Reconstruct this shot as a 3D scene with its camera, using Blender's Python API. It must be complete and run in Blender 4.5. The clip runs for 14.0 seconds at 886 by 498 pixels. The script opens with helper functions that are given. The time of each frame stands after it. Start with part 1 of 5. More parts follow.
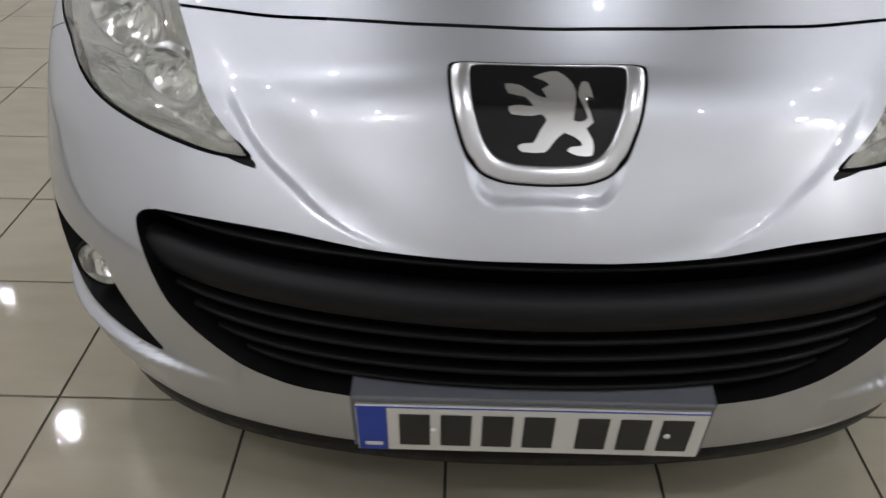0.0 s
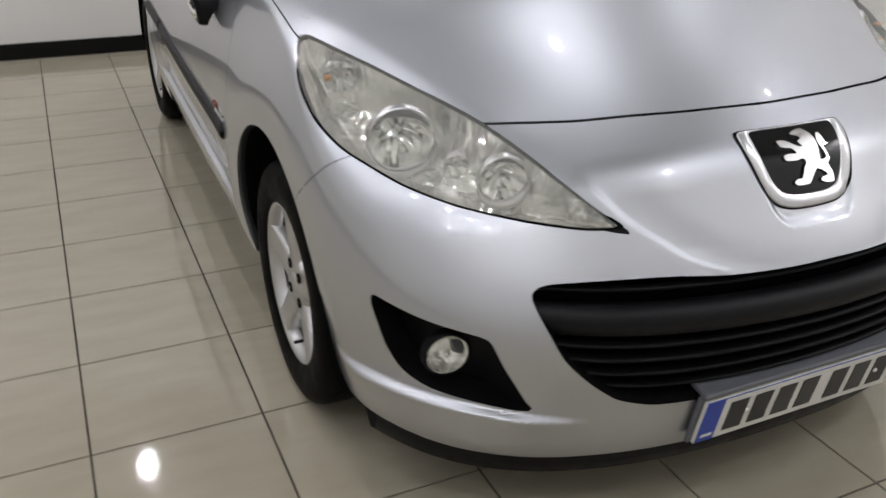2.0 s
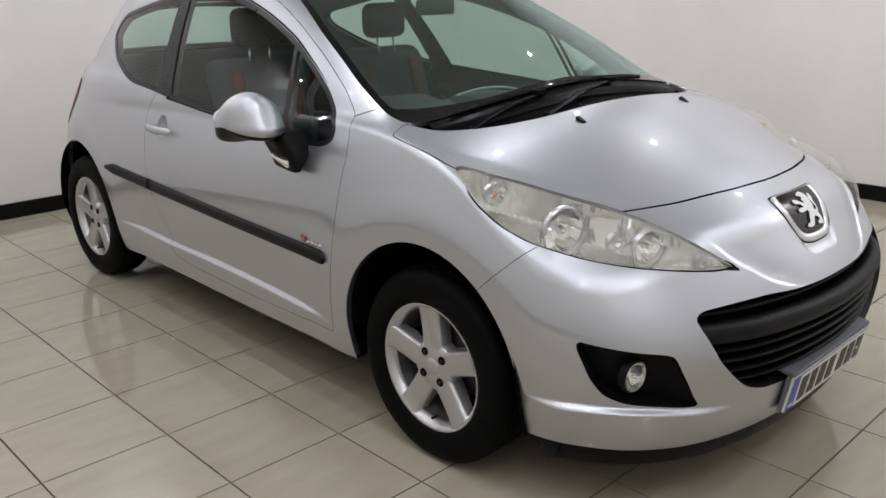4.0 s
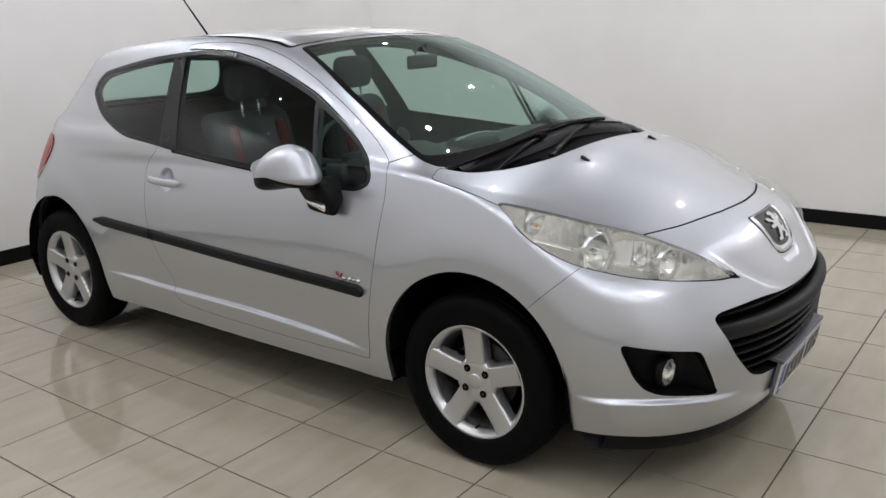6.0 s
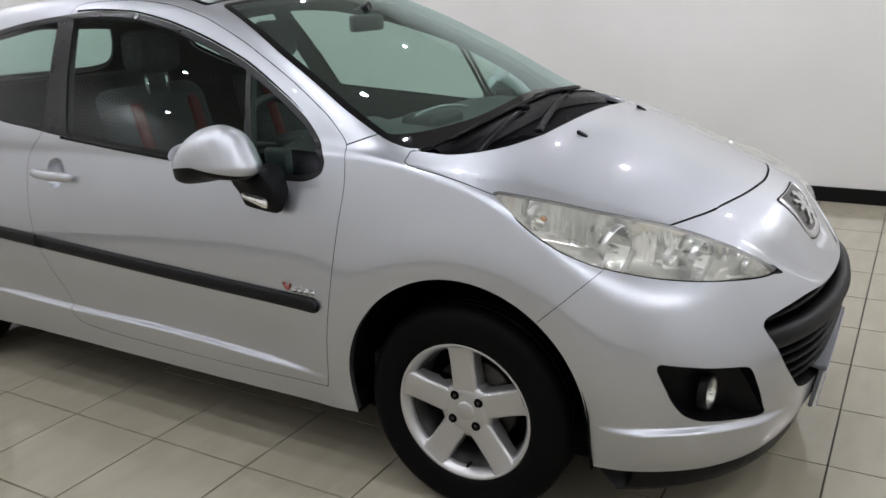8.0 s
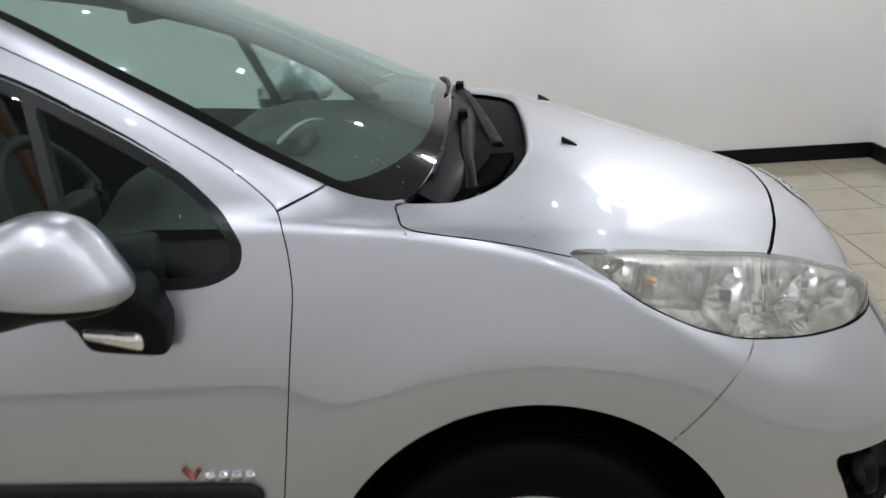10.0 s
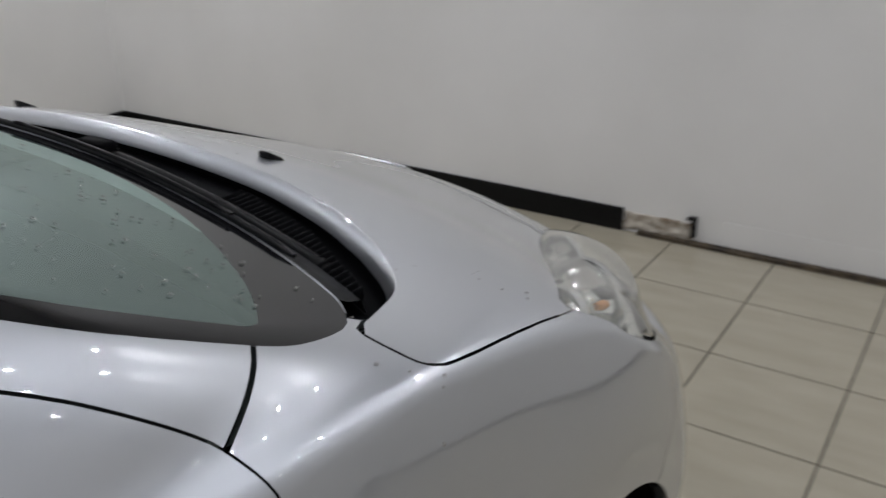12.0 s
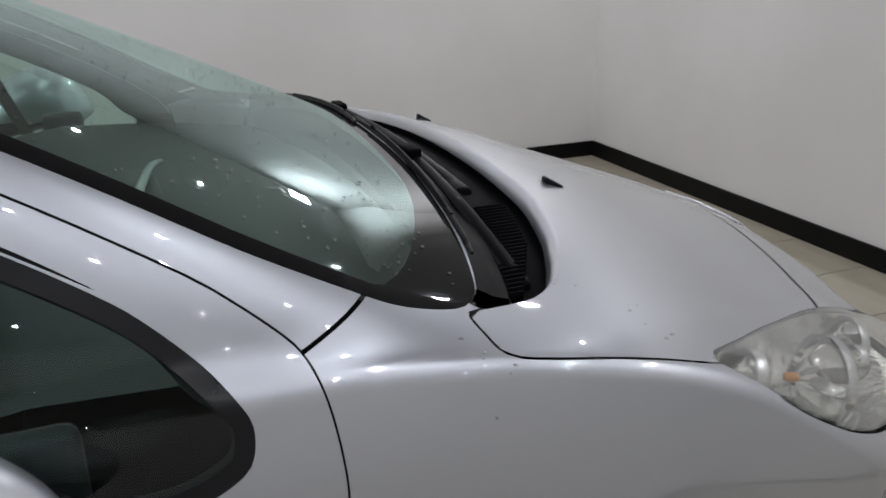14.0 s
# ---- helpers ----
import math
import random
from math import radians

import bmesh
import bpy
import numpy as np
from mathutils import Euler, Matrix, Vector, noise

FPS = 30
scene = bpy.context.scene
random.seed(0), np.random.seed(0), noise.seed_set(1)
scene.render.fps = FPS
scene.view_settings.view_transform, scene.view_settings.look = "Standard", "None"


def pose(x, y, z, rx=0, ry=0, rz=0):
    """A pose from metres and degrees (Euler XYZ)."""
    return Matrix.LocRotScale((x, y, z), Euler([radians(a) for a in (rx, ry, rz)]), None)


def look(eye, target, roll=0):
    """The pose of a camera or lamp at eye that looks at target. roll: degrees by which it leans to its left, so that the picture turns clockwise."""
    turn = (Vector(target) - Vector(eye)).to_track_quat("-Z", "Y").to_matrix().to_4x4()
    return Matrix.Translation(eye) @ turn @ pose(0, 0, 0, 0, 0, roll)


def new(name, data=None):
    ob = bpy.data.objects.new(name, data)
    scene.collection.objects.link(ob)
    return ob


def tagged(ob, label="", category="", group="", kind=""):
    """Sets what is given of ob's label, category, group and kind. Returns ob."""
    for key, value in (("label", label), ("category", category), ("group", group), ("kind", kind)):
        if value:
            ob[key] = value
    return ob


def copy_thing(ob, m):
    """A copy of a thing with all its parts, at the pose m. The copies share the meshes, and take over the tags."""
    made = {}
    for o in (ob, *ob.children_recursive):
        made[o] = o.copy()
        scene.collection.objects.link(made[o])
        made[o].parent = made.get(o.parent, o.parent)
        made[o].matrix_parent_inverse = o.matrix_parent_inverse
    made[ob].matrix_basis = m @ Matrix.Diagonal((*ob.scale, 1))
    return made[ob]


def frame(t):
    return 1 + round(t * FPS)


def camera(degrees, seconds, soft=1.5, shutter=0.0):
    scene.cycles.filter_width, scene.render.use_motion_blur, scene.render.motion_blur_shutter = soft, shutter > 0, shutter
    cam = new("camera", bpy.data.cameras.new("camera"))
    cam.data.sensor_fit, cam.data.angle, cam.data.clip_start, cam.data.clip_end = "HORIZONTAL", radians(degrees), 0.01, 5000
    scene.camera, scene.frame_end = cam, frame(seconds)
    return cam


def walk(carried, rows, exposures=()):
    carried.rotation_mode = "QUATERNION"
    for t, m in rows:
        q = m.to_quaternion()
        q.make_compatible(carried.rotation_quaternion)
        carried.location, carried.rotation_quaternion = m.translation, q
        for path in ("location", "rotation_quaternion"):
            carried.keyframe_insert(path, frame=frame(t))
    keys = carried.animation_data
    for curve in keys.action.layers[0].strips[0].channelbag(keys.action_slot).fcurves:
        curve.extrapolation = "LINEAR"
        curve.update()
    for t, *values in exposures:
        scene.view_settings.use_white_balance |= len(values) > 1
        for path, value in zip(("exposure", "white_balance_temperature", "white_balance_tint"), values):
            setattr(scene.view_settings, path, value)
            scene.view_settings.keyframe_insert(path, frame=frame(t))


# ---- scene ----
# camera and its walk
cam = camera(55.4, 14.0, shutter=0.5)
PATH = [
    (0, (-0.128, -1.764, 1.212), (-0.154, -0.092, 0.114), 0.8),
    (0.5, (-0.383, -1.792, 1.214), (-0.203, -0.102, 0.16), 1.7),
    (1, (-0.671, -1.835, 1.217), (-0.297, -0.125, 0.251), 1.1),
    (1.5, (-0.978, -1.81, 1.254), (-0.368, -0.153, 0.314), 2.3),
    (2, (-1.27, -1.82, 1.292), (-0.509, -0.195, 0.409), 1.0),
    (2.5, (-1.534, -1.806, 1.31), (-0.646, -0.2, 0.516), -0.2),
    (3, (-1.839, -1.783, 1.361), (-0.798, -0.235, 0.638), -1.1),
    (3.5, (-2.134, -1.752, 1.378), (-0.938, -0.285, 0.731), -1.1),
    (6, (-3.011, -1.516, 1.483), (-1.465, -0.36, 0.957), -1.6),
    (6.5, (-3.009, -1.47, 1.464), (-1.444, -0.338, 0.943), -1.5),
    (7, (-2.919, -1.383, 1.434), (-1.338, -0.278, 0.905), -1.6),
    (9.5, (-2.258, -0.199, 1.375), (-0.401, 0.178, 0.734), -3.1),
    (10, (-2.066, 0.061, 1.363), (-0.174, 0.147, 0.72), -4.0),
    (10.5, (-1.849, 0.257, 1.365), (0.029, 0.074, 0.704), -4.6),
    (11, (-1.547, 0.415, 1.354), (0.267, -0.081, 0.672), -5.8),
    (11.5, (-1.316, 0.531, 1.328), (0.288, -0.429, 0.617), -6.2),
    (12, (-1.14, 0.669, 1.332), (-0.111, -0.853, 0.542), -0.9),
    (12.5, (-1.106, 0.683, 1.313), (-0.212, -0.935, 0.55), 3.2),
    (13, (-1.216, 0.63, 1.341), (0.152, -0.63, 0.605), 2.2),
    (13.5, (-1.313, 0.553, 1.332), (0.347, -0.271, 0.582), -0.5),
    (14, (-1.476, 0.515, 1.358), (0.273, -0.174, 0.676), -1.0),
]
walk(cam, [(t, look(e, g, r)) for t, e, g, r in PATH],
     exposures=[(0, 0.16, 6550, 10), (1.5, 0.24, 6600, 10), (3, 0.36, 6600, 11), (6.5, 0.44, 6450, 10), (10, 0.34, 6400, 9), (11, 0.2, 6380, 9), (12, -0.12, 6380, 9), (12.5, -0.22, 6380, 9), (13, -0.15, 6380, 9.5), (14, -0.17, 6380, 10)])

# world: a closed room, lit by its own lamps
world = bpy.data.worlds.new("world")
scene.world = world
world.use_nodes = True
world.node_tree.nodes["Background"].inputs[0].default_value = (0.5, 0.5, 0.5, 1)
world.node_tree.nodes["Background"].inputs[1].default_value = 0.02
CEIL = 2.85
GROUND = -0.022   # floor level; the car was set out from z = 0


def lamp(x, y, watts, size, square=False, warm=(0.985, 0.99, 1.055)):
    light = bpy.data.lights.new("lamp", "AREA")
    light.shape, light.size = "SQUARE" if square else "DISK", size
    light.energy, light.color = watts, warm
    ob = new("lamp", light)
    ob.matrix_world = pose(x, y, CEIL - 0.035)
    return ob


# rows of round downlights and one square panel in the corner
SPOTS = [(2.28, y) for y in (-1.2, -0.4, 0.42, 1.4, 2.5)] + [(2.9, 3.75)]
SPOTS += [(1.25, 3.8), (-0.2, 3.8)] + [(1.5, -2.0)] + [(0.55, y) for y in (-1.95, 0.62, 2.7)] + [(-1.15, y) for y in (-2.35, -0.4, 0.95, 3.4)] + [(-1.95, -2.35 + 0.69 * k) for k in range(9)]
SPOTS += [(-2.65, y) for y in (-1.8, 0.2, 2.2, 3.85)] + [(-3.7, y) for y in (-2.2, -1.3, -0.35, 0.7, 1.7, 2.7, 3.6)]
PANELS = [(3.16, -2.1)]
for spot in SPOTS:
    lamp(*spot, 1.9 if spot[0] < -3 else 3.5 if spot[0] == 1.5 else 6.5 if spot[1] < -1.75 and spot[0] > -1.5 else 6.0 if spot[0] == 2.28 else 3.4 if spot[0] == -1.95 and spot[1] < -1 else 2.2 if spot[0] == -1.95 else 4.6 if spot[0] < -2 else 5.6, 0.036)
for panel in PANELS:
    lamp(*panel, 13, 0.17, True)


# ---- materials ----
def material(name, colour, rough=0.5, metal=0.0, coat=0.0, spec=0.5):
    m = bpy.data.materials.new(name)
    m.use_nodes = True
    b = m.node_tree.nodes["Principled BSDF"]
    b.inputs["Base Color"].default_value = (*colour, 1)
    b.inputs["Roughness"].default_value = rough
    b.inputs["Metallic"].default_value = metal
    b.inputs["Coat Weight"].default_value = coat
    b.inputs["Coat Roughness"].default_value = 0.02
    b.inputs["Specular IOR Level"].default_value = spec
    return m


def node(m, kind, **values):
    n = m.node_tree.nodes.new(kind)
    for key, value in values.items():
        n.inputs[key].default_value = value
    return n


def mottle(m, scale, low, high, detail=6.0, into="Base Color", coords="Object", stretch=(1, 1, 1), per_piece=False):
    """Noise between two values into one input of the surface."""
    t, b = m.node_tree, m.node_tree.nodes["Principled BSDF"]
    c = t.nodes.new("ShaderNodeTexCoord")
    s = node(m, "ShaderNodeMapping", Scale=stretch)
    n = node(m, "ShaderNodeTexNoise", Scale=scale, Detail=detail)
    r = t.nodes.new("ShaderNodeMix")
    t.links.new(c.outputs[coords], s.inputs["Vector"])
    if per_piece:
        n.noise_dimensions = "4D"
        o = t.nodes.new("ShaderNodeObjectInfo")
        k = node(m, "ShaderNodeMath")
        k.operation = "MULTIPLY"
        k.inputs[1].default_value = 40
        t.links.new(o.outputs["Random"], k.inputs[0])
        t.links.new(k.outputs[0], n.inputs["W"])
    t.links.new(s.outputs["Vector"], n.inputs["Vector"])
    ramp = node(m, "ShaderNodeMapRange")
    ramp.inputs["From Min"].default_value, ramp.inputs["From Max"].default_value = 0.3, 0.7
    t.links.new(n.outputs["Fac"], ramp.inputs["Value"])
    if into == "Base Color":
        r.data_type = "RGBA"
        r.inputs[6].default_value, r.inputs[7].default_value = (*low, 1), (*high, 1)
        t.links.new(ramp.outputs["Result"], r.inputs[0])
        t.links.new(r.outputs[2], b.inputs[into])
    else:
        r.inputs[2].default_value, r.inputs[3].default_value = low, high
        t.links.new(ramp.outputs["Result"], r.inputs[0])
        t.links.new(r.outputs[0], b.inputs[into])
    return r


def relief(m, scale, strength, distance=0.001, detail=4.0, placed=False):
    t, b = m.node_tree, m.node_tree.nodes["Principled BSDF"]
    c = t.nodes.new("ShaderNodeTexCoord")
    n = node(m, "ShaderNodeTexNoise", Scale=scale, Detail=detail)
    k = node(m, "ShaderNodeBump", Strength=strength, Distance=distance)
    if placed:
        c = t.nodes.new("ShaderNodeNewGeometry")
    t.links.new(c.outputs["Position" if placed else "Object"], n.inputs["Vector"])
    t.links.new(n.outputs["Fac"], k.inputs["Height"])
    t.links.new(k.outputs["Normal"], b.inputs["Normal"])


def pane(name, tint, ior=1.5, extra=0.0, sheen=(1.0, 1.0, 1.0)):
    """A thin sheet of glass: clear tint behind a Fresnel gloss."""
    m = bpy.data.materials.new(name)
    m.use_nodes = True
    t = m.node_tree
    t.nodes.remove(t.nodes["Principled BSDF"])
    clear = node(m, "ShaderNodeBsdfTransparent", Color=(*tint, 1))
    gloss = node(m, "ShaderNodeBsdfGlossy", Roughness=0.0, Color=(*sheen, 1))
    edge = node(m, "ShaderNodeLayerWeight", Blend=0.5)
    power = node(m, "ShaderNodeMath")
    power.operation = "POWER"
    power.inputs[1].default_value = 5
    lift = node(m, "ShaderNodeMath")
    lift.operation = "MULTIPLY_ADD"
    base = ((ior - 1) / (ior + 1)) ** 2 * 2 + extra
    lift.inputs[1].default_value, lift.inputs[2].default_value = 0.95 - base, base
    t.links.new(edge.outputs["Facing"], power.inputs[0])
    mix = t.nodes.new("ShaderNodeMixShader")
    t.links.new(power.outputs[0], lift.inputs[0])
    t.links.new(lift.outputs[0], mix.inputs[0])
    t.links.new(clear.outputs[0], mix.inputs[1])
    t.links.new(gloss.outputs[0], mix.inputs[2])
    t.links.new(mix.outputs[0], t.nodes["Material Output"].inputs[0])
    return m


paint = material("silver_paint", (0.500, 0.519, 0.554), 0.48, 1.0, 1.0)
paint.node_tree.nodes["Principled BSDF"].inputs["Coat IOR"].default_value = 2.0
mottle(paint, 1.6, 0.40, 0.44, 2, "Roughness")
black = material("black_plastic", (0.004, 0.004, 0.0045), 0.42, 0.0, 0.0, 0.14)
mottle(black, 30, 0.36, 0.5, 4, "Roughness")
relief(black, 900, 0.12, 0.0004)
grey_black = material("grained_black_plastic", (0.006, 0.006, 0.007), 0.5, 0.0, 0.0, 0.2)
relief(grey_black, 1400, 0.3, 0.0004)
gloss_black = material("gloss_black", (0.004, 0.004, 0.005), 0.03, 0.0, 0.0, 0.4)
pillar_black = material("pillar_gloss_black", (0.005, 0.005, 0.006), 0.32, 0.0, 0.0, 0.3)
mottle(pillar_black, 12, 0.26, 0.38, 3, "Roughness")
gap_black = material("gap_black", (0.003, 0.003, 0.003), 0.8, 0.0, 0.0, 0.05)
rubber = material("tyre_rubber", (0.003, 0.003, 0.0031), 0.65, 0.0, 0.0, 0.06)
mottle(rubber, 18, 0.5, 0.7, 5, "Roughness")
relief(rubber, 300, 0.2, 0.0006)
alloy = material("alloy_silver", (0.54, 0.54, 0.54), 0.38, 0.85, 0.6)
mottle(alloy, 7, 0.33, 0.40, 3, "Roughness")
# grey puts the shade of the spoke gaps into the rim barrel
barrel_grey = material("rim_barrel_grey", (0.10, 0.10, 0.10), 0.5, 0.3)
mottle(barrel_grey, 14, (0.05, 0.048, 0.045), (0.14, 0.138, 0.135))
disc_iron = material("brake_iron", (0.05, 0.05, 0.05), 0.5, 0.6)
mottle(disc_iron, 25, (0.02, 0.017, 0.015), (0.07, 0.065, 0.06))
tray_black = material("tray_black", (0.0025, 0.0025, 0.003), 0.6, 0.0, 0.0, 0.03)
wiper_black = material("satin_black_paint", (0.003, 0.003, 0.0035), 0.35, 0.0, 0.0, 0.05)
mottle(wiper_black, 20, 0.28, 0.4, 4, "Roughness")
shelf_grey = material("lamp_shelf_grey", (0.50, 0.50, 0.48), 0.35, 0.3)
mottle(shelf_grey, 30, 0.30, 0.42, 3, "Roughness")
satin = material("satin_chrome", (0.66, 0.67, 0.68), 0.26, 1.0)
chrome = material("chrome", (0.86, 0.87, 0.88), 0.05, 1.0)
# dark tone of the reflection painted into the lamp bowls
dark_reflection = material("dark_reflection", (0.16, 0.16, 0.17), 0.12, 1.0)
reflector = material("lamp_reflector", (0.88, 0.89, 0.87), 0.09, 1.0)
bezel = material("lamp_bezel", (0.90, 0.90, 0.87), 0.11, 0.88, 0.6)
t_ = bezel.node_tree
flute = node(bezel, "ShaderNodeTexNoise", Scale=1.0, Detail=1.0)
upright = node(bezel, "ShaderNodeMapping", Scale=(75.0, 75.0, 9.0))
lens_bump = node(bezel, "ShaderNodeBump", Strength=0.75, Distance=0.004)
t_.links.new(t_.nodes.new("ShaderNodeTexCoord").outputs["Object"], upright.inputs["Vector"])
t_.links.new(upright.outputs["Vector"], flute.inputs["Vector"])
t_.links.new(flute.outputs["Fac"], lens_bump.inputs["Height"])
t_.links.new(lens_bump.outputs["Normal"], t_.nodes["Principled BSDF"].inputs["Normal"])
amber = material("amber_bulb", (0.50, 0.20, 0.04), 0.2, 0.0, 0.5)
lamp_red = material("red_lamp", (0.30, 0.004, 0.004), 0.25, 0.0, 0.0, 0.25)
screen_glass = pane("windscreen_glass", (0.78, 0.94, 0.87), 1.5, 0.11, (0.82, 1.0, 0.97))
side_glass = pane("side_glass", (0.66, 0.80, 0.75), 1.3)
lens_glass = pane("lens_plastic", (0.97, 0.975, 0.955), 1.5, 0.03)
# lens: fine moulded optics, milky plastic haze also standing in for grazing reflections
t_ = lens_glass.node_tree
optic = node(lens_glass, "ShaderNodeTexNoise", Scale=70.0, Detail=0.0)
ripple = node(lens_glass, "ShaderNodeBump", Strength=0.35, Distance=0.0012)
t_.links.new(t_.nodes.new("ShaderNodeTexCoord").outputs["Object"], optic.inputs["Vector"])
t_.links.new(optic.outputs["Fac"], ripple.inputs["Height"])
t_.links.new(ripple.outputs["Normal"], t_.nodes["Glossy BSDF"].inputs["Normal"])
haze = node(lens_glass, "ShaderNodeBsdfDiffuse", Color=(0.86, 0.86, 0.80, 1))
veil = t_.nodes.new("ShaderNodeMixShader")
veil.inputs[0].default_value = 0.09
t_.links.new(t_.nodes["Mix Shader"].outputs[0], veil.inputs[1])
t_.links.new(haze.outputs[0], veil.inputs[2])
t_.links.new(veil.outputs[0], t_.nodes["Material Output"].inputs[0])
dark_trim = material("cabin_plastic", (0.014, 0.0145, 0.016), 0.6)
relief(dark_trim, 60, 0.08, 0.0006)
dash_top = material("dashboard_plastic", (0.032, 0.033, 0.035), 0.55)
relief(dash_top, 90, 0.1, 0.0006)
# pale grey that paints the light on top of the display hood
hood_lit_grey = material("hood_lit_plastic", (0.34, 0.35, 0.35), 0.35)
relief(hood_lit_grey, 90, 0.1, 0.0006)
seat_cloth = material("seat_cloth", (0.030, 0.030, 0.033), 0.9)
mottle(seat_cloth, 40, (0.02, 0.02, 0.022), (0.045, 0.045, 0.05), 2)
seat_red = material("seat_red_cloth", (0.16, 0.025, 0.018), 0.9)
mottle(seat_red, 40, (0.08, 0.013, 0.009), (0.13, 0.022, 0.016), 2)
plate_white = material("plate_white", (0.66, 0.66, 0.62), 0.3)
plate_blue = material("plate_blue", (0.012, 0.045, 0.34), 0.3)
plate_black = material("plate_black", (0.012, 0.012, 0.012), 0.4)
holder_grey = material("holder_grey", (0.11, 0.115, 0.13), 0.4)
badge_red = material("badge_red", (0.36, 0.09, 0.08), 0.25, 0.6, 0.5)
water = pane("water_drop", (0.8, 0.8, 0.8), 1.33, 0.3)

wall_paint = material("wall_paint", (0.78, 0.77, 0.745), 0.55)
mottle(wall_paint, 1.1, (0.72, 0.71, 0.685), (0.805, 0.795, 0.775), 8)
relief(wall_paint, 45, 0.12, 0.002)
# grey, well below the wall paint, tuned by reflections in bonnet and glass
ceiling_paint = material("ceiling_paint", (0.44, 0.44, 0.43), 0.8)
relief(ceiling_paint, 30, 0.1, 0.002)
skirting_black = material("skirting_black", (0.005, 0.005, 0.005), 0.35, 0.0, 0.0, 0.15)
mottle(skirting_black, 6, 0.3, 0.5, 5, "Roughness")
tile_glaze = material("tile_glaze", (0.34, 0.312, 0.242), 0.06, 0.0, 0.0, 0.58)
mottle(tile_glaze, 4, (0.335, 0.304, 0.232), (0.385, 0.352, 0.274), 7, stretch=(1, 3.5, 1), per_piece=True)
relief(tile_glaze, 60, 0.45, 0.0004, 1.0, placed=True)
grout = material("grout", (0.08, 0.068, 0.05), 0.9)
mottle(grout, 3, (0.02, 0.017, 0.013), (0.11, 0.095, 0.072), 4)
bare_plaster = material("bare_plaster", (0.55, 0.50, 0.42), 0.9)
mottle(bare_plaster, 22, (0.16, 0.11, 0.06), (0.72, 0.68, 0.60), 8)
relief(bare_plaster, 40, 0.9, 0.01)
# dirt colour, darkened further for the shadowed gap under the wall
dirt = material("floor_edge_dirt_shade", (0.06, 0.045, 0.03), 0.9)
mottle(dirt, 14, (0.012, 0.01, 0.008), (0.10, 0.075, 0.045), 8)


# ---- shape of the car body ----
# x: half width, y: back from the front axle, z: up

def spline(pts):
    """A natural cubic spline through (a, b) pairs, straight beyond its ends."""
    a = np.array(pts[0::2], float)
    b = np.array(pts[1::2], float)
    n = len(a)
    h = np.diff(a)
    m = np.zeros((n, n))
    r = np.zeros(n)
    m[0, 0] = m[-1, -1] = 1
    for i in range(1, n - 1):
        m[i, i - 1], m[i, i], m[i, i + 1] = h[i - 1], 2 * (h[i - 1] + h[i]), h[i]
        r[i] = 6 * ((b[i + 1] - b[i]) / h[i] - (b[i] - b[i - 1]) / h[i - 1])
    k = np.linalg.solve(m, r)

    def at(q):
        q = np.asarray(q, float)
        c = np.clip(q, a[0], a[-1])
        i = np.clip(np.searchsorted(a, c) - 1, 0, n - 2)
        u, v = a[i + 1] - c, c - a[i]
        y = (k[i] * u**3 + k[i + 1] * v**3) / (6 * h[i]) + (b[i] / h[i] - k[i] * h[i] / 6) * u + (b[i + 1] / h[i] - k[i + 1] * h[i] / 6) * v
        s0 = (b[1] - b[0]) / h[0] - h[0] * k[1] / 6
        s1 = (b[-1] - b[-2]) / h[-1] + h[-1] * k[-2] / 6
        return y + np.where(q < a[0], (q - a[0]) * s0, 0) + np.where(q > a[-1], (q - a[-1]) * s1, 0)

    return at


def smax(p, q, r):
    d = np.clip(0.5 + 0.5 * (p - q) / r, 0, 1)
    return q + (p - q) * d + r * d * (1 - d)


def smin(p, q, r):
    return -smax(-p, -q, r)


def bump(q, centre, width):
    return np.exp(-(((q - centre) / width) ** 2))


nose_y = spline((0.10, -0.72, 0.17, -0.79, 0.24, -0.83, 0.34, -0.855, 0.44, -0.88, 0.52, -0.878, 0.60, -0.838, 0.70, -0.768, 0.80, -0.70, 0.95, -0.55))
tail_y = spline((0.10, 3.06, 0.25, 3.15, 0.40, 3.20, 0.55, 3.21, 0.75, 3.19, 0.90, 3.14, 1.10, 3.05))
wide = spline((-0.9, 0.852, -0.2, 0.862, 0.4, 0.868, 1.0, 0.868, 1.7, 0.857, 2.5, 0.838, 3.3, 0.79))
tuck = spline((0.10, 0.09, 0.22, 0.04, 0.38, 0.008, 0.55, 0.0, 0.70, 0.006, 0.85, 0.032, 0.95, 0.062, 1.10, 0.12))
bonnet_z = spline((-0.95, 0.68, -0.80, 0.742, -0.66, 0.808, -0.50, 0.872, -0.30, 0.944, -0.145, 0.998, 0.0, 1.03, 0.3, 1.07, 1.0, 1.075, 2.0, 1.09, 3.2, 1.06))
bonnet_crown = spline((-0.9, 0.26, -0.65, 0.29, -0.5, 0.265, -0.1, 0.155, 0.2, 0.14, 1.0, 0.15, 3.2, 0.15))
screen_y = spline((0.95, -0.15, 1.03, 0.045, 1.15, 0.31, 1.30, 0.66, 1.42, 0.97, 1.50, 1.20))
roof_z = spline((0.5, 1.27, 0.8, 1.375, 1.0, 1.425, 1.3, 1.460, 1.6, 1.462, 2.0, 1.440, 2.5, 1.385, 2.8, 1.335, 3.1, 1.27))
back_y = spline((0.95, 3.09, 1.05, 2.99, 1.20, 2.82, 1.35, 2.685, 1.45, 2.585))


